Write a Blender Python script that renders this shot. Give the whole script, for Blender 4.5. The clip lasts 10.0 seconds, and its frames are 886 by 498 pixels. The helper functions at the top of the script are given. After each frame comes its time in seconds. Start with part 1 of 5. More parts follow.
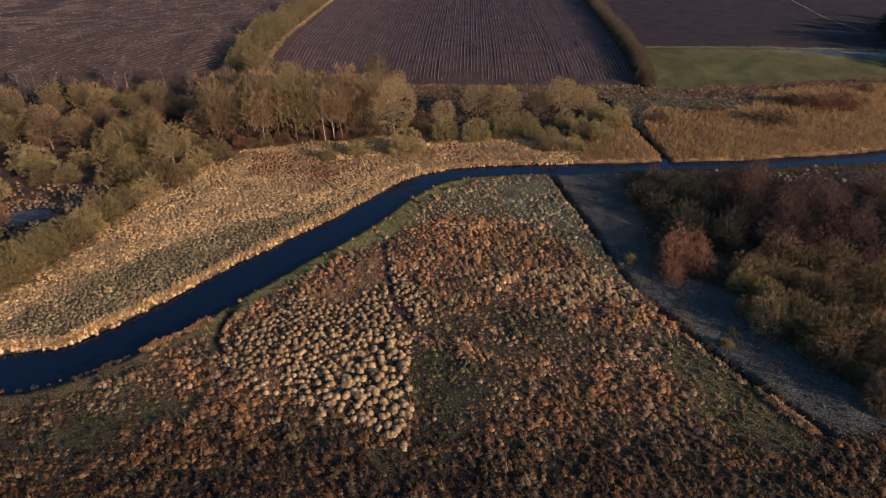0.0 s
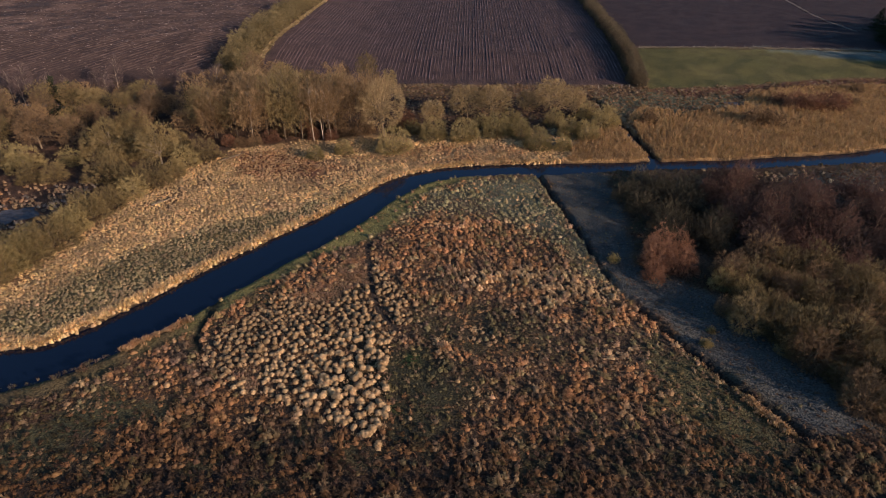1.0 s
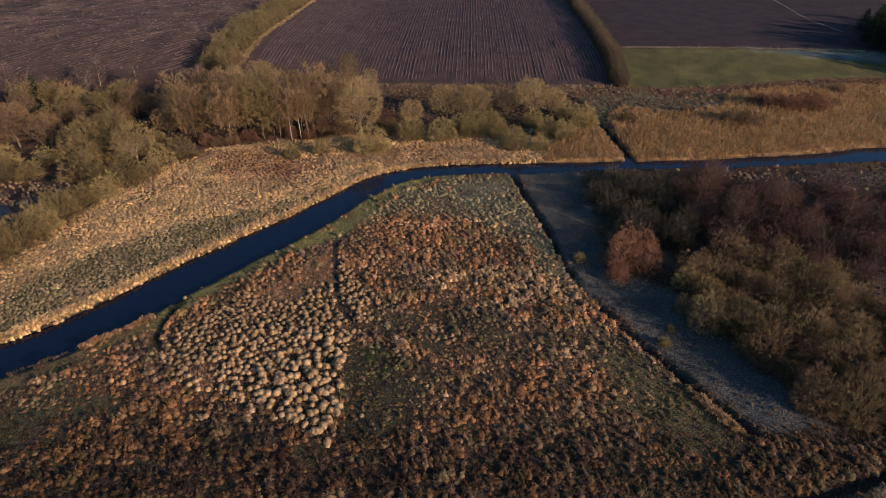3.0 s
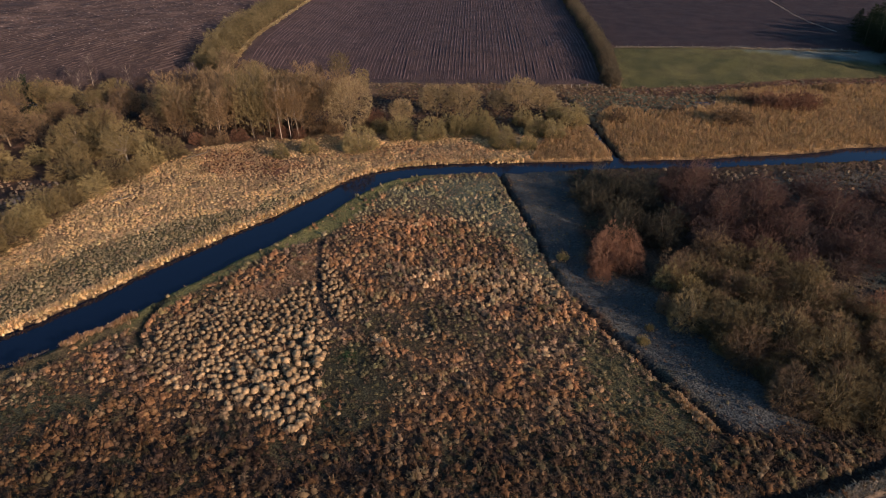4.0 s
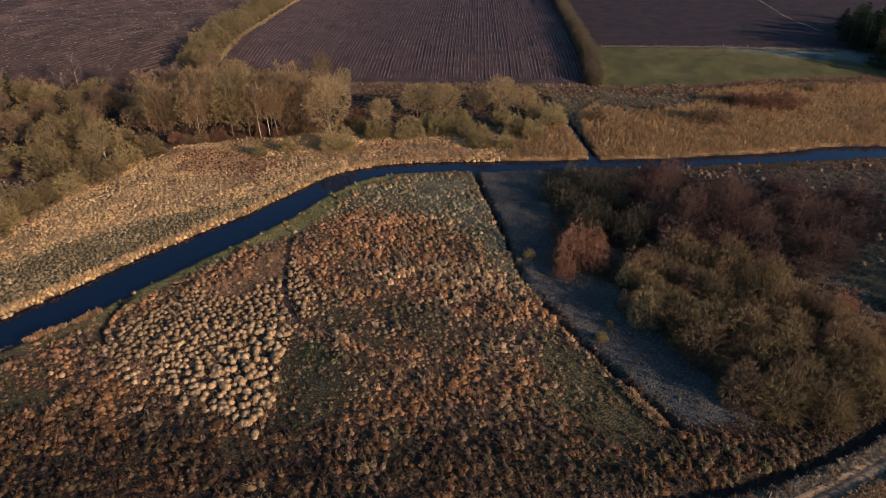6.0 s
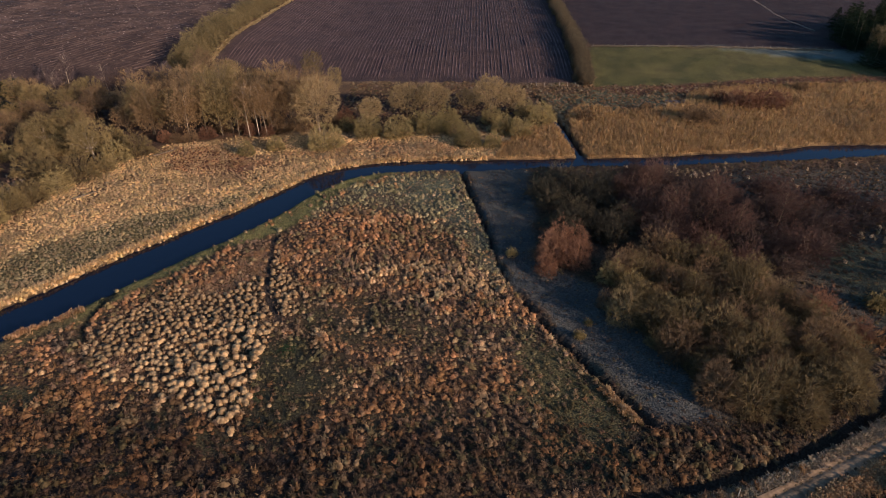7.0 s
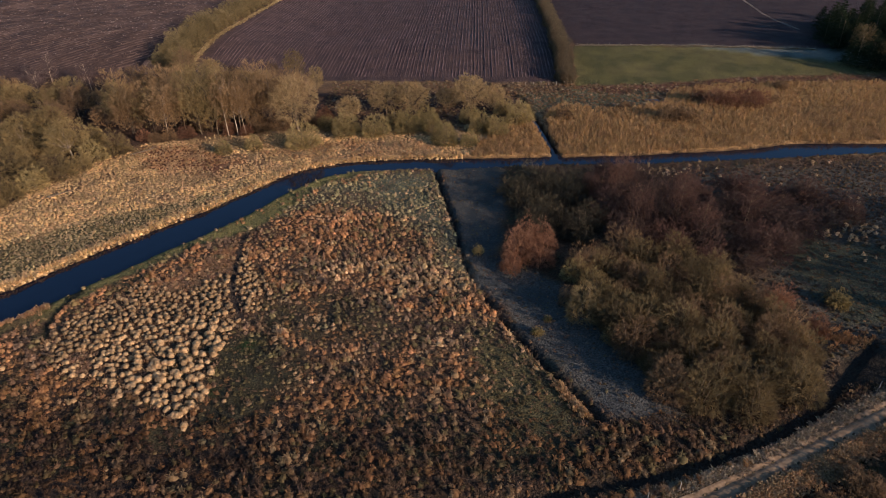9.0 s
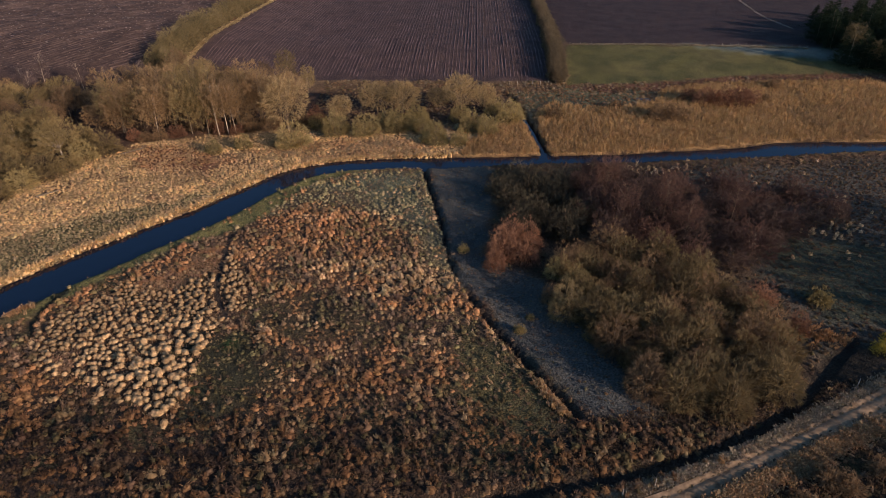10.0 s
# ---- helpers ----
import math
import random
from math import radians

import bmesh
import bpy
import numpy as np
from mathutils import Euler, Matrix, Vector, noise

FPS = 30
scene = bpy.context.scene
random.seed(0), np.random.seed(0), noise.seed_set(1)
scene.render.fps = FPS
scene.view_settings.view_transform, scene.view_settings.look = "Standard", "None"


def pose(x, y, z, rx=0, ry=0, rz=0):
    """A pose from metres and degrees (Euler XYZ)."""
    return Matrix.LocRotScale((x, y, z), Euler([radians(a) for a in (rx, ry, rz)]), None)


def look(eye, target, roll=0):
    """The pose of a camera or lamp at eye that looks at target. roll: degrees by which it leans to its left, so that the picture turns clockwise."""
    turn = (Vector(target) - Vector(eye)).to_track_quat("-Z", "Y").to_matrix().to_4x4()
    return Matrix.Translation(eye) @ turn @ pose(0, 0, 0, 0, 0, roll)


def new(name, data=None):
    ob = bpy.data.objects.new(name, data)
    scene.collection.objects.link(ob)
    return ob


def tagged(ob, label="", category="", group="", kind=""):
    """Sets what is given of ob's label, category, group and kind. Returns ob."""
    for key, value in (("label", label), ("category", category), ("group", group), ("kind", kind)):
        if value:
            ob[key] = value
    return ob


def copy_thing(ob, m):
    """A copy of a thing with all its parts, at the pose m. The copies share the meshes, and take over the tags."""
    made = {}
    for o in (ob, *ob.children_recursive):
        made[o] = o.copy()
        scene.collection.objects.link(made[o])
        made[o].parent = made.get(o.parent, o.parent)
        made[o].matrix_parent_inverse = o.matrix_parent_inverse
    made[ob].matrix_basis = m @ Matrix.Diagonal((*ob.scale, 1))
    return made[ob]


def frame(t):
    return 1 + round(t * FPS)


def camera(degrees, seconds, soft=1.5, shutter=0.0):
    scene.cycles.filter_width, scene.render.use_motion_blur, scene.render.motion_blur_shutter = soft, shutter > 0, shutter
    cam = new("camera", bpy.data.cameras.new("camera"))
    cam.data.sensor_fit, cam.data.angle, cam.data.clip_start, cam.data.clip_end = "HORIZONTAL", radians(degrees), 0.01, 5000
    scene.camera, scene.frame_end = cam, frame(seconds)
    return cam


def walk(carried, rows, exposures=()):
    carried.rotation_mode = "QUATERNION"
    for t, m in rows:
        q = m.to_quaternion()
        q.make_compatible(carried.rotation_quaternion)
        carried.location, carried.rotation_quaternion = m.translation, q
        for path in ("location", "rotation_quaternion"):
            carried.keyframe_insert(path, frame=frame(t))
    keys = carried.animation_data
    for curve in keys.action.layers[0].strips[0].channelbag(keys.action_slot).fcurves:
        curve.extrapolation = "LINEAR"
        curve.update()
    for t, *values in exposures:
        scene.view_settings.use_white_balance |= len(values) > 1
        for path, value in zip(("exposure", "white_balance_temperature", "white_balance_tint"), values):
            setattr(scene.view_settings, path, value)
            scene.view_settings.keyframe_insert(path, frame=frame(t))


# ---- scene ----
cam = camera(72.0, 10.0, 0.75)
PATH = [
    (0, (0.369, -0.085, 45.089), (0.350, 1.626, 44.053), -0.82),
    (0.5, (1.541, -0.066, 45.040), (1.522, 1.645, 44.004), -0.80),
    (1, (2.744, -0.073, 44.995), (2.724, 1.638, 43.959), -0.77),
    (1.5, (3.921, -0.105, 44.953), (3.901, 1.606, 43.918), -0.76),
    (2, (5.132, -0.159, 44.916), (5.110, 1.552, 43.881), -0.74),
    (2.5, (6.325, -0.233, 44.882), (6.303, 1.478, 43.847), -0.73),
    (4, (9.968, -0.550, 44.798), (9.941, 1.161, 43.763), -0.72),
    (4.5, (11.140, -0.680, 44.775), (11.113, 1.031, 43.741), -0.72),
    (5, (12.349, -0.819, 44.755), (12.320, 0.892, 43.720), -0.73),
    (5.5, (13.531, -0.964, 44.737), (13.500, 0.747, 43.702), -0.74),
    (7, (17.200, -1.415, 44.692), (17.166, 0.296, 43.656), -0.78),
    (7.5, (18.410, -1.563, 44.679), (18.375, 0.147, 43.643), -0.81),
    (8, (19.638, -1.707, 44.667), (19.602, 0.003, 43.631), -0.83),
    (8.5, (20.819, -1.845, 44.656), (20.782, -0.134, 43.620), -0.86),
    (9, (22.033, -1.973, 44.645), (21.995, -0.263, 43.609), -0.89),
    (9.5, (23.160, -2.091, 44.634), (23.122, -0.381, 43.597), -0.93),
    (10, (24.108, -2.195, 44.623), (24.069, -0.486, 43.586), -0.97),
]
walk(cam, [(t, look(eye, target, roll)) for t, eye, target, roll in PATH], [(0, 0.49, 5820, 11.5), (10, 0.49, 5820, 11.5)])

# ---- light ----
SUN_FROM = Vector((0.82, -0.57, 0.0)).normalized()
SUN_HEIGHT = radians(15.5)
world = bpy.data.worlds.new("winter_sky")
scene.world = world
world.use_nodes = True
sky = world.node_tree.nodes.new("ShaderNodeTexSky")
sky.sky_type, sky.sun_disc = "NISHITA", False
sky.air_density, sky.dust_density, sky.ozone_density = 1.0, 0.3, 3.6
sky.sun_elevation, sky.sun_rotation = SUN_HEIGHT, math.atan2(SUN_FROM.x, SUN_FROM.y)
world.node_tree.links.new(sky.outputs[0], world.node_tree.nodes["Background"].inputs[0])
world.node_tree.nodes["Background"].inputs[1].default_value = 0.095
sun = new("sun", bpy.data.lights.new("sun", "SUN"))
sun.data.energy, sun.data.angle, sun.data.color = 5.0, radians(0.6), (1.0, 0.70, 0.525)
sun.matrix_world = look(SUN_FROM * 300 + Vector((0, 0, 300 * math.tan(SUN_HEIGHT))), (0, 0, 0))


# ---- materials ----
def material(name, rough=0.9):
    m = bpy.data.materials.new(name)
    m.use_nodes = True
    nodes, links = m.node_tree.nodes, m.node_tree.links
    bsdf = nodes["Principled BSDF"]
    bsdf.inputs["Roughness"].default_value = rough
    bsdf.inputs["Specular IOR Level"].default_value = 0.15
    return m, nodes, links, bsdf


def mixer(nodes, links, fac, a, b, mode="MIX"):
    n = nodes.new("ShaderNodeMix")
    n.data_type, n.blend_type = "RGBA", mode
    for socket, value in ((n.inputs[0], fac), (n.inputs[6], a), (n.inputs[7], b)):
        if isinstance(value, bpy.types.NodeSocket):
            links.new(value, socket)
        elif isinstance(value, tuple):
            socket.default_value = (*value, 1)
        else:
            socket.default_value = value
    return n.outputs[2]


def grain(nodes, links, scale, low=0.35, high=0.65, detail=4.0):
    """A noise in world metres, stretched to 0..1."""
    place = nodes.new("ShaderNodeNewGeometry")
    n = nodes.new("ShaderNodeTexNoise")
    n.inputs["Scale"].default_value, n.inputs["Detail"].default_value = scale, detail
    links.new(place.outputs["Position"], n.inputs["Vector"])
    r = nodes.new("ShaderNodeMapRange")
    r.inputs[1].default_value, r.inputs[2].default_value = low, high
    links.new(n.outputs["Fac"], r.inputs[0])
    return r.outputs[0]


def bumped(nodes, links, bsdf, height, strength, distance):
    b = nodes.new("ShaderNodeBump")
    b.inputs["Strength"].default_value, b.inputs["Distance"].default_value = strength, distance
    links.new(height, b.inputs["Height"])
    links.new(b.outputs[0], bsdf.inputs["Normal"])


def ground_material():
    m, nodes, links, bsdf = material("wet_meadow_soil", 0.95)
    a = nodes.new("ShaderNodeVertexColor")
    a.layer_name = "tone"
    fine, wide = grain(nodes, links, 5.0, 0.32, 0.68, 7), grain(nodes, links, 0.22)
    c = mixer(nodes, links, fine, (0.45, 0.45, 0.45), (1.45, 1.42, 1.35))
    c = mixer(nodes, links, 1.0, a.outputs[0], c, "MULTIPLY")
    d = mixer(nodes, links, wide, (0.78, 0.8, 0.84), (1.2, 1.16, 1.1))
    links.new(mixer(nodes, links, 1.0, c, d, "MULTIPLY"), bsdf.inputs["Base Color"])
    bumped(nodes, links, bsdf, fine, 1.0, 0.2)
    return m


def see_through(nodes, links, bsdf, colour, share):
    """Lets a share of the light pass through thin stalks and twigs."""
    thin, both = nodes.new("ShaderNodeBsdfTranslucent"), nodes.new("ShaderNodeMixShader")
    links.new(colour, thin.inputs["Color"])
    both.inputs[0].default_value = share
    links.new(bsdf.outputs[0], both.inputs[1])
    links.new(thin.outputs[0], both.inputs[2])
    links.new(both.outputs[0], nodes["Material Output"].inputs["Surface"])


def blades_material():
    """Dry stalks, which let some light through."""
    m, nodes, links, bsdf = material("dry_stalks", 0.85)
    a = nodes.new("ShaderNodeVertexColor")
    a.layer_name = "tone"
    shade = mixer(nodes, links, grain(nodes, links, 5.0), (0.75, 0.75, 0.75), (1.2, 1.18, 1.15))
    c = mixer(nodes, links, 1.0, a.outputs[0], shade, "MULTIPLY")
    links.new(c, bsdf.inputs["Base Color"])
    see_through(nodes, links, bsdf, c, 0.4)
    return m


def wood_material(name, dark, light, scale=0.5, thin=0.30):
    """Bark or twigs, with a tint of its own for each plant."""
    m, nodes, links, bsdf = material(name, 0.85)
    info = nodes.new("ShaderNodeObjectInfo")
    c = mixer(nodes, links, info.outputs["Random"], dark, light)
    shade = mixer(nodes, links, grain(nodes, links, scale * 3), (0.7, 0.7, 0.7), (1.25, 1.2, 1.12))
    c = mixer(nodes, links, 1.0, c, shade, "MULTIPLY")
    links.new(c, bsdf.inputs["Base Color"])
    if thin:
        see_through(nodes, links, bsdf, c, thin)
    return m


def plain_material(name, dark, light, scale, rough=0.9, bump=0.3):
    m, nodes, links, bsdf = material(name, rough)
    g, w = grain(nodes, links, scale, 0.3, 0.7, 6), grain(nodes, links, scale * 0.12)
    c = mixer(nodes, links, g, dark, light)
    c = mixer(nodes, links, 1.0, c, mixer(nodes, links, w, (0.75, 0.75, 0.75), (1.2, 1.2, 1.2)), "MULTIPLY")
    links.new(c, bsdf.inputs["Base Color"])
    bumped(nodes, links, bsdf, g, bump, 0.1)
    return m


def water_material(name, colour, rough, ripple):
    m, nodes, links, bsdf = material(name, rough)
    bsdf.inputs["Base Color"].default_value = (*colour, 1)
    bsdf.inputs["IOR"].default_value, bsdf.inputs["Specular IOR Level"].default_value = 1.33, 0.36
    bumped(nodes, links, bsdf, grain(nodes, links, 1.1, 0.2, 0.8, 3), ripple, 0.05)
    return m


GROUND, BLADES = ground_material(), blades_material()
WATER = water_material("river_water", (0.003, 0.007, 0.018), 0.05, 0.08)
ICE = plain_material("frosted_flood_ground", (0.045, 0.047, 0.048), (0.10, 0.102, 0.104), 1.5, 0.6, 0.3)
OLIVE = wood_material("olive_twigs", (0.165, 0.128, 0.057), (0.315, 0.243, 0.106))
RUST = wood_material("russet_twigs", (0.17, 0.094, 0.058), (0.30, 0.165, 0.094))
BROWN = wood_material("brown_twigs", (0.135, 0.093, 0.052), (0.25, 0.172, 0.092))
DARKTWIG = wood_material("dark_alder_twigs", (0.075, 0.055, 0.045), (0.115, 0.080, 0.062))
THICKET = wood_material("shaded_willow_twigs", (0.115, 0.091, 0.044), (0.28, 0.216, 0.102))
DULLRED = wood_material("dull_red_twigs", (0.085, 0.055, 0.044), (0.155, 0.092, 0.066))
# olive twigs darkened, with deep shade put into the colour
SHADEOLIVE = wood_material("shade_darkened_olive_twigs", (0.050, 0.047, 0.032), (0.10, 0.088, 0.052))
LIME = wood_material("yellow_willow_twigs", (0.225, 0.185, 0.078), (0.355, 0.285, 0.122))
TAWNY = wood_material("tawny_twigs", (0.215, 0.146, 0.073), (0.34, 0.234, 0.116))
BIRCHTWIG = wood_material("pinkish_birch_twigs", (0.10, 0.076, 0.070), (0.19, 0.14, 0.125))
HEDGE = wood_material("hedge_twigs", (0.165, 0.135, 0.064), (0.25, 0.20, 0.094))
OAKTWIG = wood_material("golden_oak_twigs", (0.25, 0.19, 0.092), (0.36, 0.27, 0.13))
DULLHEDGE = wood_material("dull_hedge_twigs", (0.105, 0.086, 0.052), (0.165, 0.135, 0.082))
YELLOW = wood_material("yellow_green_twigs", (0.40, 0.32, 0.05), (0.50, 0.39, 0.07))
BARK = wood_material("grey_brown_bark", (0.10, 0.078, 0.05), (0.19, 0.15, 0.10), thin=0)
PALE = wood_material("pale_birch_bark", (0.26, 0.21, 0.15), (0.42, 0.35, 0.25), thin=0)
NEEDLES = wood_material("spruce_needles", (0.02, 0.035, 0.018), (0.04, 0.055, 0.025))
MUD = plain_material("packed_dirt", (0.15, 0.105, 0.060), (0.34, 0.242, 0.138), 1.6, 0.9, 0.4)
PLOUGH = plain_material("ploughed_earth", (0.074, 0.049, 0.043), (0.182, 0.124, 0.106), 1.4, 0.95, 0.6)
STUBBLE = plain_material("stubble_earth", (0.072, 0.046, 0.036), (0.165, 0.115, 0.085), 1.1, 0.95, 0.6)
POST = plain_material("weathered_post_wood", (0.30, 0.26, 0.20), (0.50, 0.44, 0.35), 6.0)


# ---- plan ----
def curve(points, steps=8):
    """A smooth line through the points (any number of columns)."""
    p = np.array(points, float)
    q = np.vstack([2 * p[0] - p[1], p, 2 * p[-1] - p[-2]])
    t = np.linspace(0, 1, steps, endpoint=False)[:, None]
    out = []
    for i in range(len(p) - 1):
        a, b, c, d = q[i:i + 4]
        out.append(0.5 * (2 * b + (c - a) * t + (2 * a - 5 * b + 4 * c - d) * t ** 2 + (3 * b - a - 3 * c + d) * t ** 3))
    return np.vstack(out + [p[-1:]])


RIVER = curve([(-140, 35, 4), (-100, 41, 4), (-75, 45, 4), (-60, 47.5, 3.9), (-49.5, 49.6, 3.8), (-42.5, 51, 3.9), (-37.2, 55.6, 4.1), (-31.5, 62.3, 4.1),
               (-27.2, 68.2, 4.0), (-21.7, 75, 3.9), (-15.3, 82.6, 3.6), (-10.3, 89.9, 3.3), (-5.0, 97.0, 3.1), (2, 101.2, 2.8),
               (11.5, 102.4, 2.9), (22, 102.8, 2.8), (33, 103.4, 2.5), (43, 103.9, 2.2), (56, 104.3, 2.2), (66, 105.2, 2.5),
               (77, 106.2, 2.8), (88.5, 108.2, 3.5), (99, 109, 3), (107, 109.2, 2.4), (118, 110, 2.4), (140, 112.5, 2.5), (180, 118, 2.5)])
DITCH = curve([(18.6, 101, 0.3), (18.7, 98.3, 0.28), (20.4, 88.7, 0.25), (22, 79, 0.25), (23.3, 69.2, 0.18), (24.5, 64.3, 0.10), (26.5, 58.7, 0.14),
               (28.4, 54.2, 0.3), (30.1, 51.2, 0.3), (32.2, 47, 0.28), (34.1, 43.6, 0.3), (35.7, 39.8, 0.25)])
ROADSIDE = curve([(0, 27.0, 0.6), (14, 29.2, 0.65), (25.2, 30.6, 0.7), (33.4, 31.9, 0.75), (36, 32.5, 0.75), (41, 33.7, 0.7), (46.4, 35.4, 0.7), (51.3, 37.5, 0.8),
                  (55.7, 40.1, 0.8), (60.4, 43.8, 0.65), (64.6, 48.0, 0.5), (69.4, 51.8, 0.3)])
CREEK = curve([(41.2, 104, 0.8), (41.2, 109.4, 0.85), (40.6, 116.8, 0.95), (39.5, 126.9, 0.9), (38.2, 134.6, 0.75), (37.8, 141.7, 0.6), (30, 146, 0.4)])
ROAD = curve([(-60, 20), (-20, 22), (15, 23.5), (30, 26.4), (40, 29.7), (45.8, 32.1), (51.8, 35.0), (58.4, 38.3), (66.3, 42.0), (76, 47.5), (95, 60), (130, 86)])
INLET = curve([(-26.3, 61.5, 0.5), (-26.6, 59.7, 0.45), (-26.9, 57.2, 0.4), (-26.6, 54.5, 0.4), (-25.2, 52.0, 0.2)])
TRACKLINE = curve([(-8.9, 76), (-8.7, 73), (-7.5, 66), (-6.3, 61), (-3.5, 56)])


def near(x, y, line):
    """Distance from each place to the line, and the line's width there."""
    best, wide = np.full(x.shape, 1e9), np.zeros(x.shape)
    for a, b in zip(line[:-1], line[1:]):
        d = b[:2] - a[:2]
        t = np.clip(((x - a[0]) * d[0] + (y - a[1]) * d[1]) / (d @ d), 0, 1)
        s = np.hypot(x - a[0] - t * d[0], y - a[1] - t * d[1])
        hit = s < best
        best = np.where(hit, s, best)
        if len(a) > 2:
            wide = np.where(hit, a[2] + t * (b[2] - a[2]), wide)
    return best, wide


def smooth(a, b, v):
    u = np.clip((v - a) / (b - a), 0, 1)
    return u * u * (3 - 2 * u)


def patchy(x, y, size, seed=0):
    """Soft noise 0..1 with blobs of that size in metres."""
    total, amp, out = 0, 1.0, np.zeros(np.shape(x))
    for octave in range(3):
        u, v = x / size + 17.3 * seed + 5.1 * octave, y / size - 9.7 * seed + 3.3 * octave
        i, j = np.floor(u), np.floor(v)
        f, g = u - i, v - j
        f, g = f * f * (3 - 2 * f), g * g * (3 - 2 * g)

        def corner(a, b):
            h = np.sin((i + a) * 127.1 + (j + b) * 311.7 + seed * 74.7) * 43758.5453
            return h - np.floor(h)
        out = out + amp * ((corner(0, 0) * (1 - f) + corner(1, 0) * f) * (1 - g) + (corner(0, 1) * (1 - f) + corner(1, 1) * f) * g)
        total, amp, size = total + amp, amp * 0.5, size * 0.5
    return out / total


def within(x, y, poly, soft=1.0, rough=1.0, seed=3):
    """1 inside the outline, 0 outside, with a ragged soft edge."""
    p = np.array(poly + poly[:1], float)
    odd = np.zeros(x.shape, bool)
    for a, b in zip(p[:-1], p[1:]):
        cross = (a[1] > y) != (b[1] > y)
        odd ^= cross & (x < (b[0] - a[0]) * (y - a[1]) / (b[1] - a[1] + 1e-12) + a[0])
    d = near(x, y, p)[0] * np.where(odd, 1, -1)
    return smooth(-soft, soft, d + (patchy(x, y, 2.5, seed) - 0.5) * 4 * rough)


def river_side(x, y):
    """Positive on the far side of the river, as the signed distance from its middle."""
    best, side = np.full(x.shape, 1e9), np.zeros(x.shape)
    for a, b in zip(RIVER[:-1], RIVER[1:]):
        d = b[:2] - a[:2]
        t = np.clip(((x - a[0]) * d[0] + (y - a[1]) * d[1]) / (d @ d), 0, 1)
        s = np.hypot(x - a[0] - t * d[0], y - a[1] - t * d[1])
        hit = s < best
        best = np.where(hit, s, best)
        side = np.where(hit, np.sign(d[0] * (y - a[1]) - d[1] * (x - a[0])), side)
    return best * side


TUSSOCKS = [(-23.9, 49.6), (-24.5, 53.7), (-23.9, 57.7), (-20.8, 60.6), (-15.2, 63.0), (-11.8, 66.9), (-8.5, 71.2), (-6.1, 69.0), (-2.1, 62.9), (-1.9, 57.6),
            (-4.0, 53.4), (-4.3, 48.7), (-3.4, 42.9), (-3.9, 38.9), (-7.3, 40.5), (-10.1, 42.3), (-14.7, 43.8), (-14.3, 45.4), (-19.2, 45.1)]
BIG_TUSSOCKS = [(-14.7, 43.8), (-14.1, 45.7), (-12.7, 49.6), (-11.4, 52.4), (-8.6, 54.4), (-4.6, 53.9), (-4.3, 48.7), (-3.4, 42.9), (-3.9, 38.9), (-7.3, 40.5), (-10.1, 42.3)]
PINK_MAT = [(-21.6, 48.7), (-19.2, 49.6), (-16.6, 47.8), (-16.3, 45.3), (-19.2, 45.1)]
RUST_MAT = [(-17.6, 61.5), (-9.4, 73.5), (-7.5, 69.0), (-9.4, 63.4), (-14.3, 60.0)]
STRAW_BAND = [(4.1, 66.8), (9.3, 70.3), (17.0, 68.8), (24.4, 64.7), (22.9, 61.0), (18.1, 62.8), (12.4, 63.2), (9.5, 62.0), (5.0, 64.2)]
RUST_TOP = [(-7.0, 73.5), (-3.2, 81.0), (3.6, 83.3), (11.5, 81.4), (18.4, 73.3), (15.5, 70.0), (7.6, 71.8), (0.8, 68.9), (-4.3, 67.6)]
MOSSY = [(-1.3, 57.6), (5.3, 61.1), (14.3, 56.5), (15.5, 51.4), (6.0, 52.4), (2.0, 53.4)]
RUST_PATCHES = [[(5.3, 52.4), (10.4, 53.4), (12.6, 49.6), (8.7, 47.3), (5.6, 48.7)], [(3.6, 45.3), (7.5, 47.8), (12.6, 42.9), (10.7, 39.6), (6.9, 39.6), (3.5, 41.4)],
                [(19.3, 45.3), (23.3, 45.2), (24.4, 48.6), (27.0, 47.8), (26.0, 44.1), (22.7, 41.1), (19.5, 41.8)], [(-33.1, 48.7), (-25.5, 49.6), (-22.4, 44.5), (-23.5, 40.0), (-26.4, 32.4), (-31.2, 40.0)]]
DARK_SOUTH = [(-3.7, 39.3), (3.8, 39.3), (3.4, 34.2), (-1.3, 33.1), (-8.5, 37.3)]
MEADOW_GREEN = [(-54, 56), (-47, 67), (-43.6, 73), (-38.5, 78.5), (-29.8, 83), (-19.5, 89), (-10.5, 97.2), (-15.8, 90.2), (-24.3, 80.2), (-31.4, 70.9), (-37.6, 63.2), (-46, 55)]
RUSTY_BANK = [(-40, 111), (-29, 111), (-17, 104), (-22, 97.5), (-36, 101)]
FROST_TOP = [(-5.2, 82.8), (-1.0, 92.9), (8.5, 97.4), (18.4, 98.0), (20.5, 85.4), (22.8, 73.2), (25.1, 64.1), (20.0, 68.8), (17.4, 78.1), (8.9, 83.6), (1.7, 84.6)]
OVAL = [(-4.1, 52.9), (-0.7, 53.9), (3.5, 51.4), (4.2, 46.1), (2.9, 41.4), (-0.6, 39.8), (-3.6, 39.8), (-3.4, 42.9), (-4.3, 48.7)]
LOW_GREEN = [(24.9, 51.4), (28.6, 51.4), (34.6, 42.9), (34.4, 38.0), (30.2, 37.0), (27.2, 39.6), (23.7, 44.4)]
FROST_EAST = [(19.5, 100), (30, 101), (31, 88), (28, 70), (37, 62), (44, 40), (37, 40), (30.5, 51.5), (24.8, 64.5), (22, 80)]
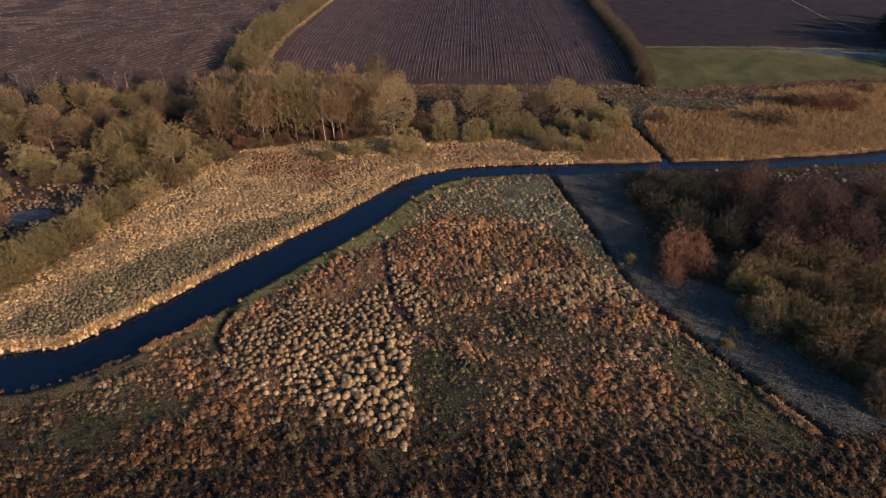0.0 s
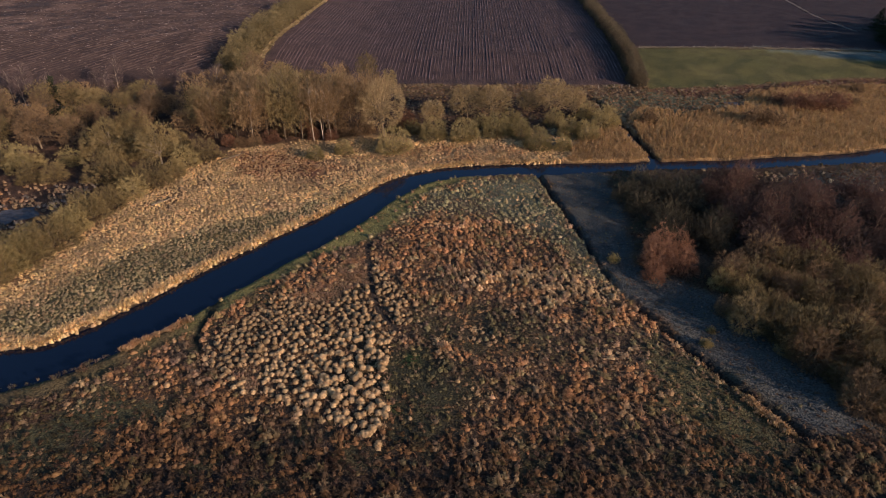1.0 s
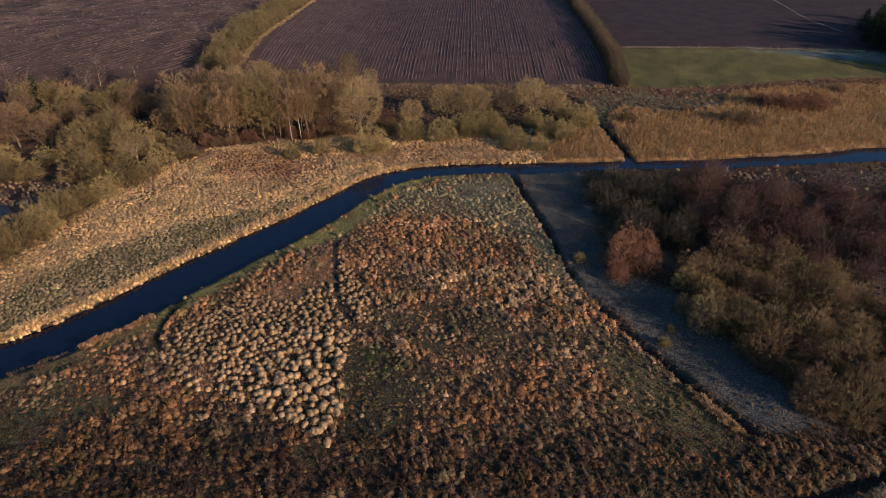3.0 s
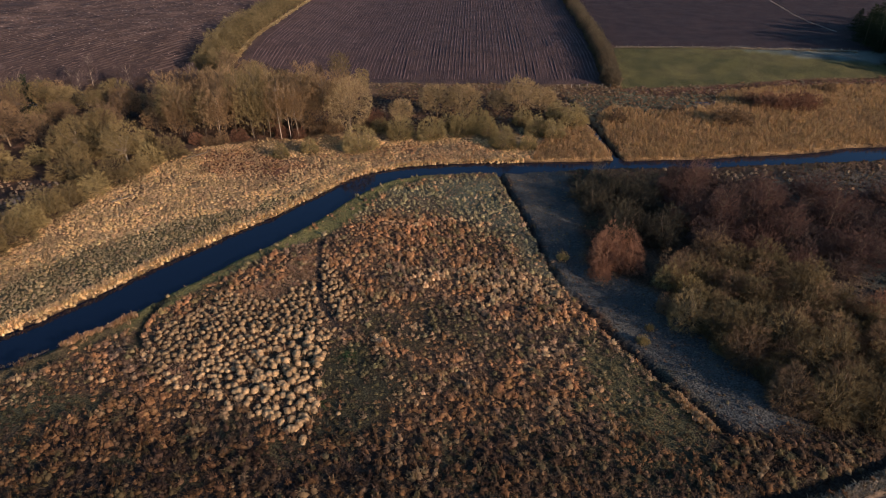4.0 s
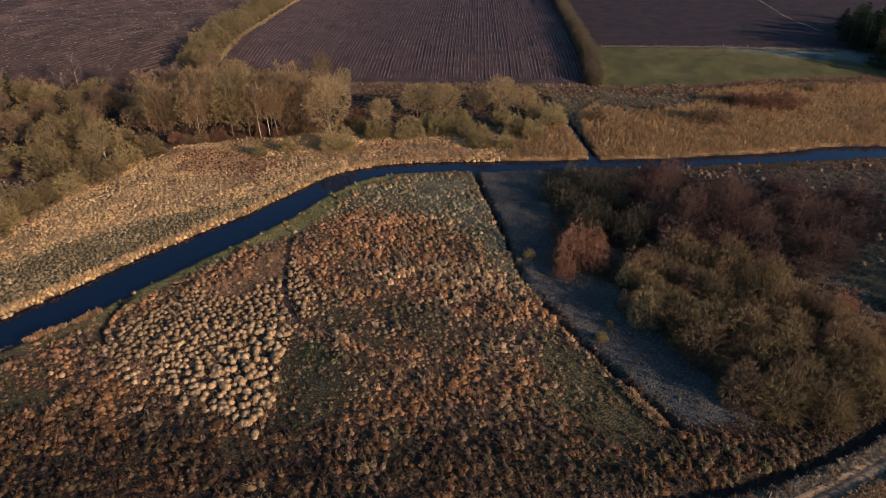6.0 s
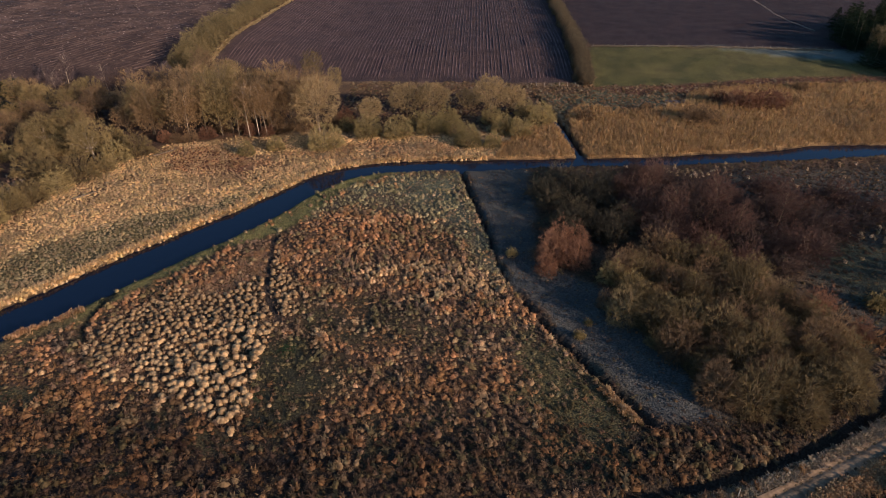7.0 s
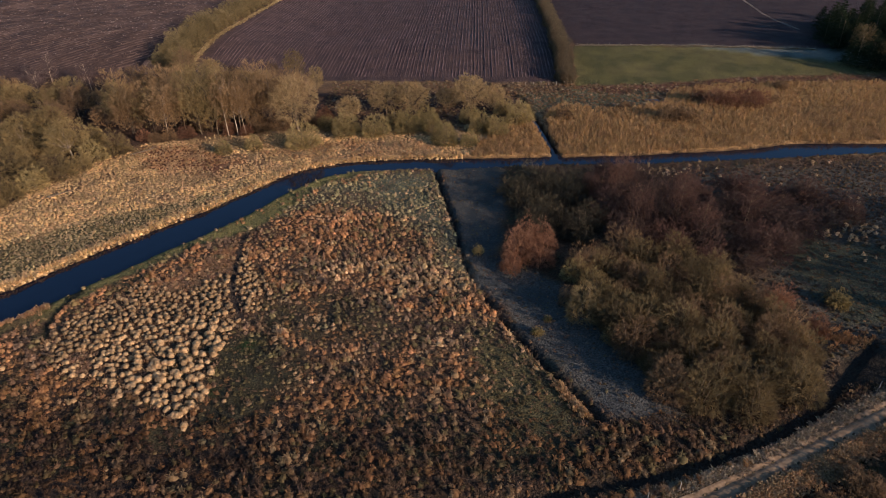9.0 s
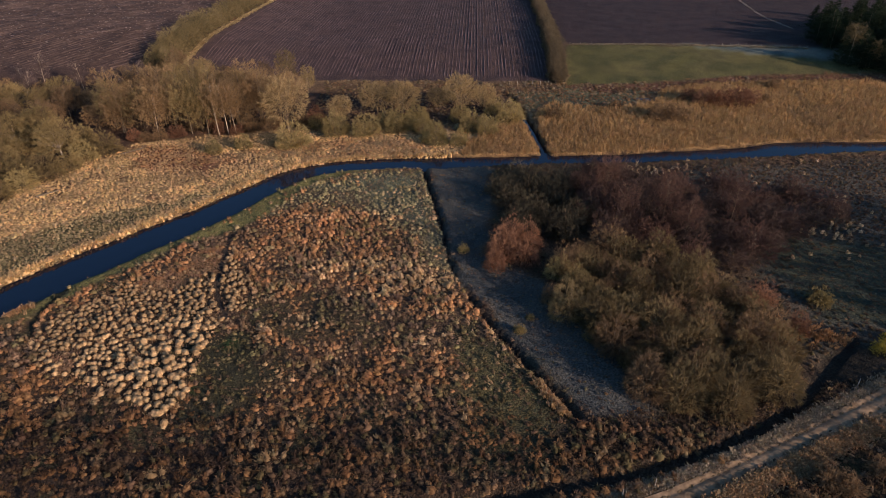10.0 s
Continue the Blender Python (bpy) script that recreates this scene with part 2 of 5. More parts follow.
REEDBED = [(41.8, 103), (140, 107), (140, 149), (108, 150), (85, 148.5), (76, 146), (70, 137), (61, 131), (46, 136), (42, 129)]
REED_SPIT = [(24, 103), (40, 103), (40.4, 117), (39, 125), (33, 121), (27, 113)]
PLOUGHED = [(-47, 155), (49.5, 150.5), (52, 185), (55, 240), (60, 330), (-38, 330), (-42.5, 248)]
LEFT_FIELD = [(-56, 156), (-50, 248), (-45, 330), (-400, 330), (-400, 150), (-120, 150)]
GREEN_FIELD = [(52.5, 149), (73, 150), (95, 154), (134, 155), (130, 172), (117, 173), (84, 177.5), (56.5, 179)]
RIGHT_FIELD = [(57, 180), (130, 174), (131, 192), (128, 215), (132, 248), (140, 330), (62, 330), (57, 240)]
GLADE = [(67.5, 75), (84, 72), (92, 62), (76, 53), (67.5, 55), (66, 63)]
WET_HOLLOW = [(58, 42.5), (62, 43.2), (68, 46.2), (71.5, 50), (68, 51), (63.5, 48.5)]
SOUTH_GREEN = [(-46, 41), (-37, 44.5), (-31.2, 48.0), (-25.7, 45.3), (-28.5, 41.0), (-34, 38), (-46, 36)]


def shore(x, y):
    """Distance from the water's edge, negative in the river."""
    d, w = near(x, y, RIVER)
    return d - w - (patchy(x, y, 3.5, 5) - 0.5) * 0.8


def height(x, y):
    x, y = np.asarray(x, float), np.asarray(y, float)
    z = smooth(138, 185, y) * (3.5 + 5.5 * smooth(15, 70, -x)) + 0.012 * np.clip(y - 185, 0, 400)
    z = z + (patchy(x, y, 7, 1) - 0.5) * 0.5 + (patchy(x, y, 1.6, 2) - 0.5) * 0.3
    d = shore(x, y)
    bank = smooth(-1.0, 0.3, d)
    z = np.where(d < 6, np.minimum(z, z * bank + (1 - bank) * -1.7), z)
    for line, deep in ((DITCH, 0.75), (ROADSIDE, 0.5), (CREEK, 1.1), (INLET, 0.3)):
        d, w = near(x, y, line)
        w = w + (patchy(x, y, 2.5, 6) - 0.5) * 0.5
        z = z - deep * np.clip(w / 0.25, 0.2, 1) * (1 - smooth(w * 0.4, w + 0.45, d))
    d = near(x, y, ROAD)[0]
    k = 1 - smooth(1.3, 2.3, d)
    z = z * (1 - k) + (0.25 - 0.10 * np.exp(-((d - 0.55) / 0.22) ** 2) + (patchy(x, y, 5, 8) - 0.5) * 0.15) * k
    return z


def tone(x, y):
    """Base colour of the bare ground, place by place."""
    n1, n2 = patchy(x, y, 9, 11), patchy(x, y, 3, 12)
    c = np.zeros((*x.shape, 3))

    def lay(rgb, k):
        c[:] = c * (1 - k[..., None]) + np.array(rgb) * k[..., None]
    one = np.ones(x.shape)
    lay((0.105, 0.076, 0.046), one)
    lay((0.14, 0.090, 0.050), smooth(0.45, 0.62, n1))
    # darker towards the south: lens vignetting put into the soil colour
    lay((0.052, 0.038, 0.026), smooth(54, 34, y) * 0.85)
    lay((0.060, 0.062, 0.030), smooth(0.55, 0.7, n2) * 0.7)
    side = river_side(x, y)
    far = smooth(0, 1.5, side)
    lay((0.35, 0.250, 0.120), far * (y < 160))
    lay((0.21, 0.135, 0.070), far * smooth(0.55, 0.7, n2) * (y < 160))
    wood = within(x, y, [(-150, 40), (-60, 62), (-53, 75), (-52.5, 83), (-48, 96), (-40, 112), (-27, 118), (-10, 121), (2, 122), (38, 125), (38, 146), (-47, 152), (-56, 156), (-150, 152)], 1.5)
    lay((0.075, 0.050, 0.034), wood)
    lay((0.14, 0.085, 0.05), wood * smooth(0.55, 0.68, n2))
    lay((0.135, 0.118, 0.056), within(x, y, MEADOW_GREEN, 1.5))
    lay((0.16, 0.08, 0.045), within(x, y, RUSTY_BANK, 2.0))
    lay((0.135, 0.150, 0.100), within(x, y, FROST_TOP, 2.5))
    lay((0.115, 0.075, 0.044), within(x, y, [(-9, 76), (-2, 62), (5, 52), (10, 42), (20, 42), (24, 56), (20, 76), (6, 92), (-4, 90)], 3) * 0.7)
    lay((0.090, 0.096, 0.086), within(x, y, FROST_EAST, 1.0, 0.5))
    lay((0.052, 0.052, 0.029), np.clip(within(x, y, OVAL, 2.5, 1.5) + 0.6 * within(x, y, MOSSY, 2.5, 1.5), 0, 1))
    for gx0, gy0 in ((-1.4, 51.0), (-3.0, 43.6), (33.5, 41.2)):
        lay((0.045, 0.085, 0.024), np.exp(-((x - gx0) ** 2 + (y - gy0) ** 2) / 0.9) * smooth(0.3, 0.6, n2))
    lay((0.110, 0.100, 0.046), within(x, y, LOW_GREEN, 2.5))
    lay((0.085, 0.084, 0.042), within(x, y, SOUTH_GREEN, 3, 1.5) * smooth(0.4, 0.6, n2))
    rd, rw = near(x, y, RIVER)
    wide = 2.6 * np.exp(-((x + 7) / 5) ** 2)
    strip = (1 - smooth(1.8 + wide, 3.0 + wide, rd - rw + (n2 - 0.5) * 2)) * (side < 0) * (1 - smooth(2, 10, x)) * (0.25 + 0.75 * smooth(-31, -26, x))
    lay((0.19, 0.18, 0.064), strip)
    lay((0.36, 0.238, 0.105), within(x, y, REEDBED, 1.5))
    lay((0.44, 0.285, 0.12), within(x, y, REED_SPIT, 1))
    lay((0.090, 0.090, 0.072), within(x, y, [(62, 48), (112, 50), (112, 102), (60, 99), (66, 84)], 3) * 0.85)
    lay((0.062, 0.072, 0.046), within(x, y, GLADE, 2.0))
    # deep shade at the thicket's foot, put into the soil colour
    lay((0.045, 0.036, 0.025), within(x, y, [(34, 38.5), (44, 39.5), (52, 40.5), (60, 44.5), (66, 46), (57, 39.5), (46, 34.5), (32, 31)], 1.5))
    lay((0.028, 0.026, 0.018), within(x, y, WET_HOLLOW, 0.8, 0.4))
    lay((0.13, 0.13, 0.075), within(x, y, [(40, 130), (61, 131), (76, 147), (95, 153), (52, 149), (38, 149)], 1.5))
    lay((0.15, 0.08, 0.05), within(x, y, [(50, 149), (60, 143), (75, 146), (108, 150), (134, 149), (134, 155), (95, 154), (73, 150)], 0.8))
    lay((0.078, 0.055, 0.050), within(x, y, PLOUGHED, 0.8, 0.3))
    lay((0.15, 0.10, 0.055), within(x, y, [(-12, 146), (50, 144), (50, 150), (8, 152), (-12, 153)], 1.0))
    lay((0.084, 0.058, 0.047), within(x, y, LEFT_FIELD, 0.8, 0.3))
    lay((0.047, 0.035, 0.036), np.maximum(within(x, y, RIGHT_FIELD, 0.6, 0.2), within(x, y, [(129, 174), (400, 170), (400, 330), (136, 330), (131, 248), (127, 215)], 0.6, 0.2)))
    lay((0.098, 0.099, 0.036), within(x, y, GREEN_FIELD, 0.6, 0.4))
    lay((0.13, 0.122, 0.046), within(x, y, GREEN_FIELD, 0.6, 0.4) * smooth(0.42, 0.6, n1))
    # frost at the field's east end, tinted cyan to paint the shade there
    lay((0.16, 0.19, 0.16), within(x, y, [(88, 178), (104, 176), (131, 173), (134, 160), (116, 166), (100, 172)], 1.5, 0.8))
    lay((0.055, 0.045, 0.034), 1 - smooth(0.3, 0.7, near(x, y, TRACKLINE)[0]))
    # wet dark soil in the cuts
    for line, soil in ((DITCH, (0.022, 0.018, 0.014)), (ROADSIDE, (0.05, 0.04, 0.028)), (CREEK, (0.022, 0.018, 0.014)), (INLET, (0.03, 0.034, 0.02))):
        d, w = near(x, y, line)
        lay(soil, 1 - smooth(w - 0.1, w + 0.25, d))
    lay((0.035, 0.026, 0.018), 1 - smooth(-0.15, 0.2, shore(x, y)))
    d = near(x, y, ROAD)[0]
    lay((0.15, 0.115, 0.065), (1 - smooth(1.2, 2.1, d)))
    return c


# ---- ground ----
def linked(name, verts, tris, mat, tones=None, parent=None, smoothed=False):
    """A mesh object from arrays of places and triangles."""
    verts, tris = np.asarray(verts, np.float32), np.asarray(tris, np.int32)
    me = bpy.data.meshes.new(name)
    me.vertices.add(len(verts))
    me.vertices.foreach_set("co", verts.ravel())
    me.loops.add(tris.size)
    me.loops.foreach_set("vertex_index", tris.ravel())
    me.polygons.add(len(tris))
    me.polygons.foreach_set("loop_start", np.arange(0, tris.size, tris.shape[1], dtype=np.int32))
    if smoothed:
        me.polygons.foreach_set("use_smooth", np.ones(len(tris), bool))
    if tones is not None:
        a = me.color_attributes.new("tone", "FLOAT_COLOR", "POINT")
        a.data.foreach_set("color", np.c_[tones, np.ones(len(tones))].astype(np.float32).ravel())
    me.update()
    me.materials.append(mat)
    ob = new(name, me)
    if parent:
        ob.parent = parent
    return ob


def sheet(nx, ny):
    i = np.arange((nx - 1) * (ny - 1))
    a = i // (nx - 1) * nx + i % (nx - 1)
    return np.c_[a, a + 1, a + nx + 1, a + nx]


def steps(*runs):
    return np.unique(np.concatenate([np.arange(a, b, s) for a, b, s in runs]))


gx = steps((-3000, -400, 200), (-400, -120, 14), (-120, -56, 1.2), (-56, 68, 0.55), (68, 140, 1.1), (140, 400, 14), (400, 3001, 200))
gy = steps((-1500, -60, 120), (-60, 24, 3), (24, 110, 0.55), (110, 155, 1.0), (155, 270, 2.5), (270, 500, 20), (500, 3501, 200))
X, Y = np.meshgrid(gx, gy)
x, y = X.ravel(), Y.ravel()
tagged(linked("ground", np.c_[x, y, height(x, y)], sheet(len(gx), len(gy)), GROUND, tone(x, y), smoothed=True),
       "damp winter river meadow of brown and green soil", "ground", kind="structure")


def ribbon(name, line, half, z, mat, across=5):
    p = line[:, :2]
    d = np.gradient(p, axis=0)
    n = np.c_[-d[:, 1], d[:, 0]] / np.hypot(d[:, 0], d[:, 1])[:, None]
    half = np.broadcast_to(half, (len(p),))
    rows = [p + n * (half * s)[:, None] for s in np.linspace(-1, 1, across)]
    v = np.stack(rows, 1).reshape(-1, 2)
    zz = z(v[:, 0], v[:, 1]) if callable(z) else np.full(len(v), z)
    return linked(name, np.c_[v, zz], sheet(across, len(p))[:, ::-1], mat, smoothed=True)


tagged(ribbon("water", RIVER, RIVER[:, 2] + 1.3, -0.55, WATER), "still dark blue river winding through the meadow", "river", kind="structure")
tagged(ribbon("creek_water", CREEK, CREEK[:, 2] * 0.38, -0.92, WATER, 3), "narrow dark side creek joining the river", "creek", kind="structure")
road_line = curve(ROAD, 4)
tagged(ribbon("dirt_road", road_line, 1.05, lambda a, b: height(a, b) + 0.03, MUD, 15), "rutted pale brown dirt farm road", "road", kind="structure")


# ---- grasses ----
def tuft_shape(count, lean, width, rng):
    """Blades of one shaggy tuft of radius 1 and height 1, taller in its middle and tousled to all sides."""
    v, f, tint = [], [], []
    wind = rng.random() * 6.283
    for k in range(count):
        a = 2 * math.pi * (k + rng.random()) / count
        out = np.array((math.cos(a), math.sin(a), 0))
        far = math.sqrt(rng.random()) * 0.62
        b = a + rng.normal(0, 0.9) if rng.random() < 0.6 else wind + rng.normal(0, 0.5)
        over, side = np.array((math.cos(b), math.sin(b), 0)), np.array((-math.sin(b), math.cos(b), 0))
        reach, up = lean * rng.uniform(0.2, 0.7), rng.uniform(0.7, 1.1) * (1.08 - 0.7 * far)
        w = width * rng.uniform(0.7, 1.3)
        base, mid = out * far * 0.8, out * far + over * reach * 0.45 + np.array((0, 0, up * 0.85))
        tip = out * far + over * reach + np.array((0, 0, up * rng.uniform(0.6, 1.1))) + side * rng.uniform(-0.2, 0.2)
        i = len(v)
        v += [base - side * w * 0.7, base + side * w * 0.7, mid - side * w, mid + side * w, tip]
        tint += [rng.uniform(0.8, 1.2)] * 5
        f += [(i, i + 1, i + 3), (i, i + 3, i + 2), (i + 2, i + 3, i + 4)]
    return np.array(v), np.array(f), np.array(tint)


def mound_shape(count, lean, width, rng):
    """One shaggy hummock of radius 1 and height 1: a low dome hung with blades that lie along it."""
    v, f, tint = [np.array((rng.uniform(-0.15, 0.15), rng.uniform(-0.15, 0.15), 0.84))], [], [1.0]
    for r, z in ((0.42, 0.66), (0.80, -0.15)):
        for k in range(6):
            a = 2 * math.pi * k / 6 + rng.uniform(-0.35, 0.35)
            q = r * rng.uniform(0.7, 1.25)
            v.append(np.array((q * math.cos(a), q * math.sin(a), z * rng.uniform(0.7, 1.2))))
            tint.append(rng.uniform(0.8, 1.1))
    for k in range(6):
        m = (k + 1) % 6
        f += [(0, 1 + k, 1 + m), (1 + k, 7 + k, 7 + m), (1 + k, 7 + m, 1 + m)]
    wind = rng.random() * 6.283
    for k in range(count):
        a, t = rng.random() * 6.283, rng.uniform(0.05, 0.75)
        b = a + rng.normal(0, 0.5) if rng.random() < 0.7 else wind + rng.normal(0, 0.4)
        out, over, side = np.array((math.cos(a), math.sin(a), 0)), np.array((math.cos(b), math.sin(b), 0)), np.array((-math.sin(b), math.cos(b), 0))
        w = width * rng.uniform(0.7, 1.3)
        root = out * t * 0.8 + np.array((0, 0, 0.9 - 0.75 * t * t))
        mid = root + over * rng.uniform(0.15, 0.35) * lean + np.array((0, 0, rng.uniform(0.0, 0.45)))
        tip = mid + over * rng.uniform(0.15, 0.4) * lean + np.array((0, 0, rng.uniform(-0.4, 0.06))) + side * rng.uniform(-0.15, 0.15)
        i = len(v)
        v += [root - side * w, root + side * w, mid - side * w, mid + side * w, tip]
        tint += [rng.uniform(0.8, 1.25)] * 5
        f += [(i, i + 1, i + 3), (i, i + 3, i + 2), (i + 2, i + 3, i + 4)]
    return np.array(v), np.array(f), np.array(tint)


def sown(name, x, y, radius, tall, tones, count, lean, width, seed, sink=0.05, domed=False):
    """Many tufts, or domed hummocks, as one mesh."""
    rng = np.random.default_rng(seed)
    shapes = [(mound_shape if domed else tuft_shape)(count, lean, width, rng) for _ in range(8)]
    z = height(x, y) - sink
    which, turn = rng.integers(0, 8, len(x)), rng.random(len(x)) * 6.283
    V, F, C, base = [], [], [], 0
    for k, (v, f, tint) in enumerate(shapes):
        s = which == k
        if not s.any():
            continue
        c, n = np.cos(turn[s])[:, None], np.sin(turn[s])[:, None]
        r, h = radius[s][:, None], tall[s][:, None]
        long, slim = r * rng.uniform(0.9, 1.4, r.shape), r * rng.uniform(0.7, 1.05, r.shape)
        p = np.stack([v[:, 0] * c * long - v[:, 1] * n * slim + x[s][:, None], v[:, 0] * n * long + v[:, 1] * c * slim + y[s][:, None], v[:, 2] * h + z[s][:, None]], -1)
        V.append(p.reshape(-1, 3))
        F.append((f[None] + (np.arange(s.sum()) * len(v))[:, None, None] + base).reshape(-1, 3))
        C.append((tones[s][:, None] * tint[None, :, None]).reshape(-1, 3))
        base += s.sum() * len(v)
    return linked(name, np.vstack(V), np.vstack(F), BLADES, np.vstack(C), smoothed=domed)


def spread(x0, x1, y0, y1, gap, seed):
    """Places strewn over a rectangle, about gap apart."""
    rng = np.random.default_rng(seed)
    X, Y = np.meshgrid(np.arange(x0, x1, gap), np.arange(y0, y1, gap))
    return X.ravel() + rng.uniform(-0.6, 0.6, X.size) * gap, Y.ravel() + rng.uniform(-0.6, 0.6, X.size) * gap, rng


def pick(rng, n, colours, weights, clump=None, even=0.45):
    """A colour for each tuft; weights may differ from place to place, and clump, a noise, lets neighbours choose alike; even draws all towards their mixture."""
    w = np.stack([np.broadcast_to(k, (n,)) for k in weights], 1) + 1e-6
    w = w / w.sum(1, keepdims=True)
    mixture, w = w @ np.array(colours), np.cumsum(w, 1)
    u = rng.random(n)
    if clump is not None:
        u = (np.argsort(np.argsort(clump + rng.normal(0, 0.06, n))) + 0.5) / n
    c = np.array(colours)[(u[:, None] > w).sum(1).clip(0, len(colours) - 1)]
    c = c * (1 - even) + mixture * even
    return c * rng.uniform(0.76, 1.24, (n, 1)) * rng.uniform(0.96, 1.04, (n, 3))


RUSTY, BROWNISH, STRAW, OLIVEGREEN, GREYSTRAW, DARKSTALK, BLEACHED = (0.43, 0.234, 0.098), (0.27, 0.178, 0.104), (0.55, 0.385, 0.195), (0.20, 0.176, 0.075), (0.53, 0.46, 0.29), (0.13, 0.088, 0.060), (0.82, 0.590, 0.258)


def dry(x, y, margin=0.25):
    keep = shore(x, y) > margin
    for line in (DITCH, CREEK, INLET):
        d, w = near(x, y, line)
        keep &= d > w + 0.02
    d, w = near(x, y, ROADSIDE)
    keep &= d > w * 0.75
    return keep & (near(x, y, ROAD)[0] > 1.3)


def bog_tones(x, y, rng, filler):
    """Colours of the marsh plants by zone: rust, straw, frost-pale, olive and dark; darkened southward to stand in for
    lens vignetting.
    """
    n = len(x)
    rust = np.clip(within(x, y, RUST_TOP, 3) + sum(within(x, y, p, 1.6) for p in RUST_PATCHES) + smooth(0.52, 0.64, patchy(x, y, 6, 41)) * 0.8 + 0.25 * smooth(50, 38, y), 0, 1)
    straw = np.clip(within(x, y, STRAW_BAND, 1.5) + 0.8 * smooth(0.54, 0.66, patchy(x, y, 5, 42)), 0, 1)
    frost = within(x, y, FROST_TOP, 2.5)
    low = np.clip(within(x, y, LOW_GREEN, 2.5) + within(x, y, OVAL, 2, 1.5) + 0.6 * within(x, y, MOSSY, 2.5, 1.5) + 0.7 * within(x, y, SOUTH_GREEN, 3), 0, 1)
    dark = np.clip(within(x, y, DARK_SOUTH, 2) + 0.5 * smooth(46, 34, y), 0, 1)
    rd, rw = near(x, y, RIVER)
    edge = 1 - smooth(1.5, 3.5, rd - rw)
    green = smooth(0.5, 0.65, patchy(x, y, 7, 43))
    tones = pick(rng, n, [DARKSTALK, OLIVEGREEN, BROWNISH, RUSTY, STRAW, (0.285, 0.258, 0.128)],
                 [0.3 + 0.9 * dark + 0.5 * filler, 0.3 + 0.5 * green + 1.5 * low + 1.6 * edge + 0.4 * filler, 0.9 * (1 - 0.85 * frost) * (1 - 0.5 * rust), (0.12 + 3.0 * rust) * (1 - 0.9 * frost) * (1 - 0.85 * low),
                  (0.15 + 1.3 * straw) * (1 - 0.6 * low) * (1 - 0.6 * dark) * (1 - 0.5 * filler), 0.06 + 2.2 * frost], patchy(x, y, 1.7, 44), 0.36)
    tones = tones * (0.78 + 0.44 * smooth(0.3, 0.7, patchy(x, y, 1.1, 40)))[:, None]
    # the southward dimming here paints the lens's vignetting into the plants
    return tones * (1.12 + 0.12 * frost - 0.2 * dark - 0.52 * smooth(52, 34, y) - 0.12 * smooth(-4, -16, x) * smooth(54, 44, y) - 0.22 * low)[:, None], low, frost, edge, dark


def bog():
    left_of_ditch = [(18.5, 102), (20.3, 88.7), (21.9, 79), (23.2, 69), (26.3, 58.5), (30, 51), (35.5, 39.6), (48, 38), (48, 20), (-60, 20), (-60, 110)]

    def places(gap, seed):
        x, y, rng = spread(-56, 48, 25, 101, gap, seed)
        keep = dry(x, y) & (river_side(x, y) < 0) & (within(x, y, left_of_ditch, 0.3, 0.0) > 0.5) & (within(x, y, TUSSOCKS, 0.5, 0.5) < 0.5) & (near(x, y, TRACKLINE)[0] > 0.55)
        rd, rw = near(x, y, RIVER)
        keep &= ~((rd - rw < 2.4 + 2.6 * np.exp(-((x + 7) / 5) ** 2)) & (x < 6) & (rng.random(len(x)) < 0.85))
        return x[keep], y[keep], rng
    x, y, rng = places(0.58, 21)
    keep = rng.random(len(x)) < 0.72 + 0.28 * smooth(0.4, 0.6, patchy(x, y, 2.2, 35))
    x, y = x[keep], y[keep]
    n = len(x)
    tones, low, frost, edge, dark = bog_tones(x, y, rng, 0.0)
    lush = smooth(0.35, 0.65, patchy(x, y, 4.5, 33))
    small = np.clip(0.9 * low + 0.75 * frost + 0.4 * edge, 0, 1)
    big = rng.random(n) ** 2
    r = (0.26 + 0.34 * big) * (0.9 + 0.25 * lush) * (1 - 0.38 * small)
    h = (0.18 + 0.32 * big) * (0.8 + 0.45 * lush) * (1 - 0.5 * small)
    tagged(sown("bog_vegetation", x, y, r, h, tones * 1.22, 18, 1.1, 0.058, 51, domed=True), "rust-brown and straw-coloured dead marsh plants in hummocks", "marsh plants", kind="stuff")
    x, y, rng = places(0.66, 28)
    n = len(x)
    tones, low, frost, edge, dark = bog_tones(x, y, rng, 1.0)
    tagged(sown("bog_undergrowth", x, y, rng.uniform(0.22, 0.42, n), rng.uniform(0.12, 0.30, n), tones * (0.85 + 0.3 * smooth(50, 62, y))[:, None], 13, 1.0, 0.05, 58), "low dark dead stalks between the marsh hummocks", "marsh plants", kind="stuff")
    # long dead grass combed flat above the sedge
    x, y, rng = spread(-26, -5, 42, 76, 0.5, 30)
    keep = (within(x, y, RUST_MAT, 1.0) + within(x, y, PINK_MAT, 0.8) > 0.5) & (near(x, y, TRACKLINE)[0] > 0.6) & dry(x, y)
    x, y = x[keep], y[keep]
    n = len(x)
    tones = pick(rng, n, [(0.46, 0.29, 0.15), (0.40, 0.24, 0.14), STRAW], [1.0, 0.9, 0.5], patchy(x, y, 2.2, 48))
    tagged(sown("matted_grass", x, y, rng.uniform(0.5, 0.75, n), rng.uniform(0.2, 0.42, n), tones, 22, 1.5, 0.045, 59), "long rusty dead grass matted flat over the sedge", "grass", kind="stuff")


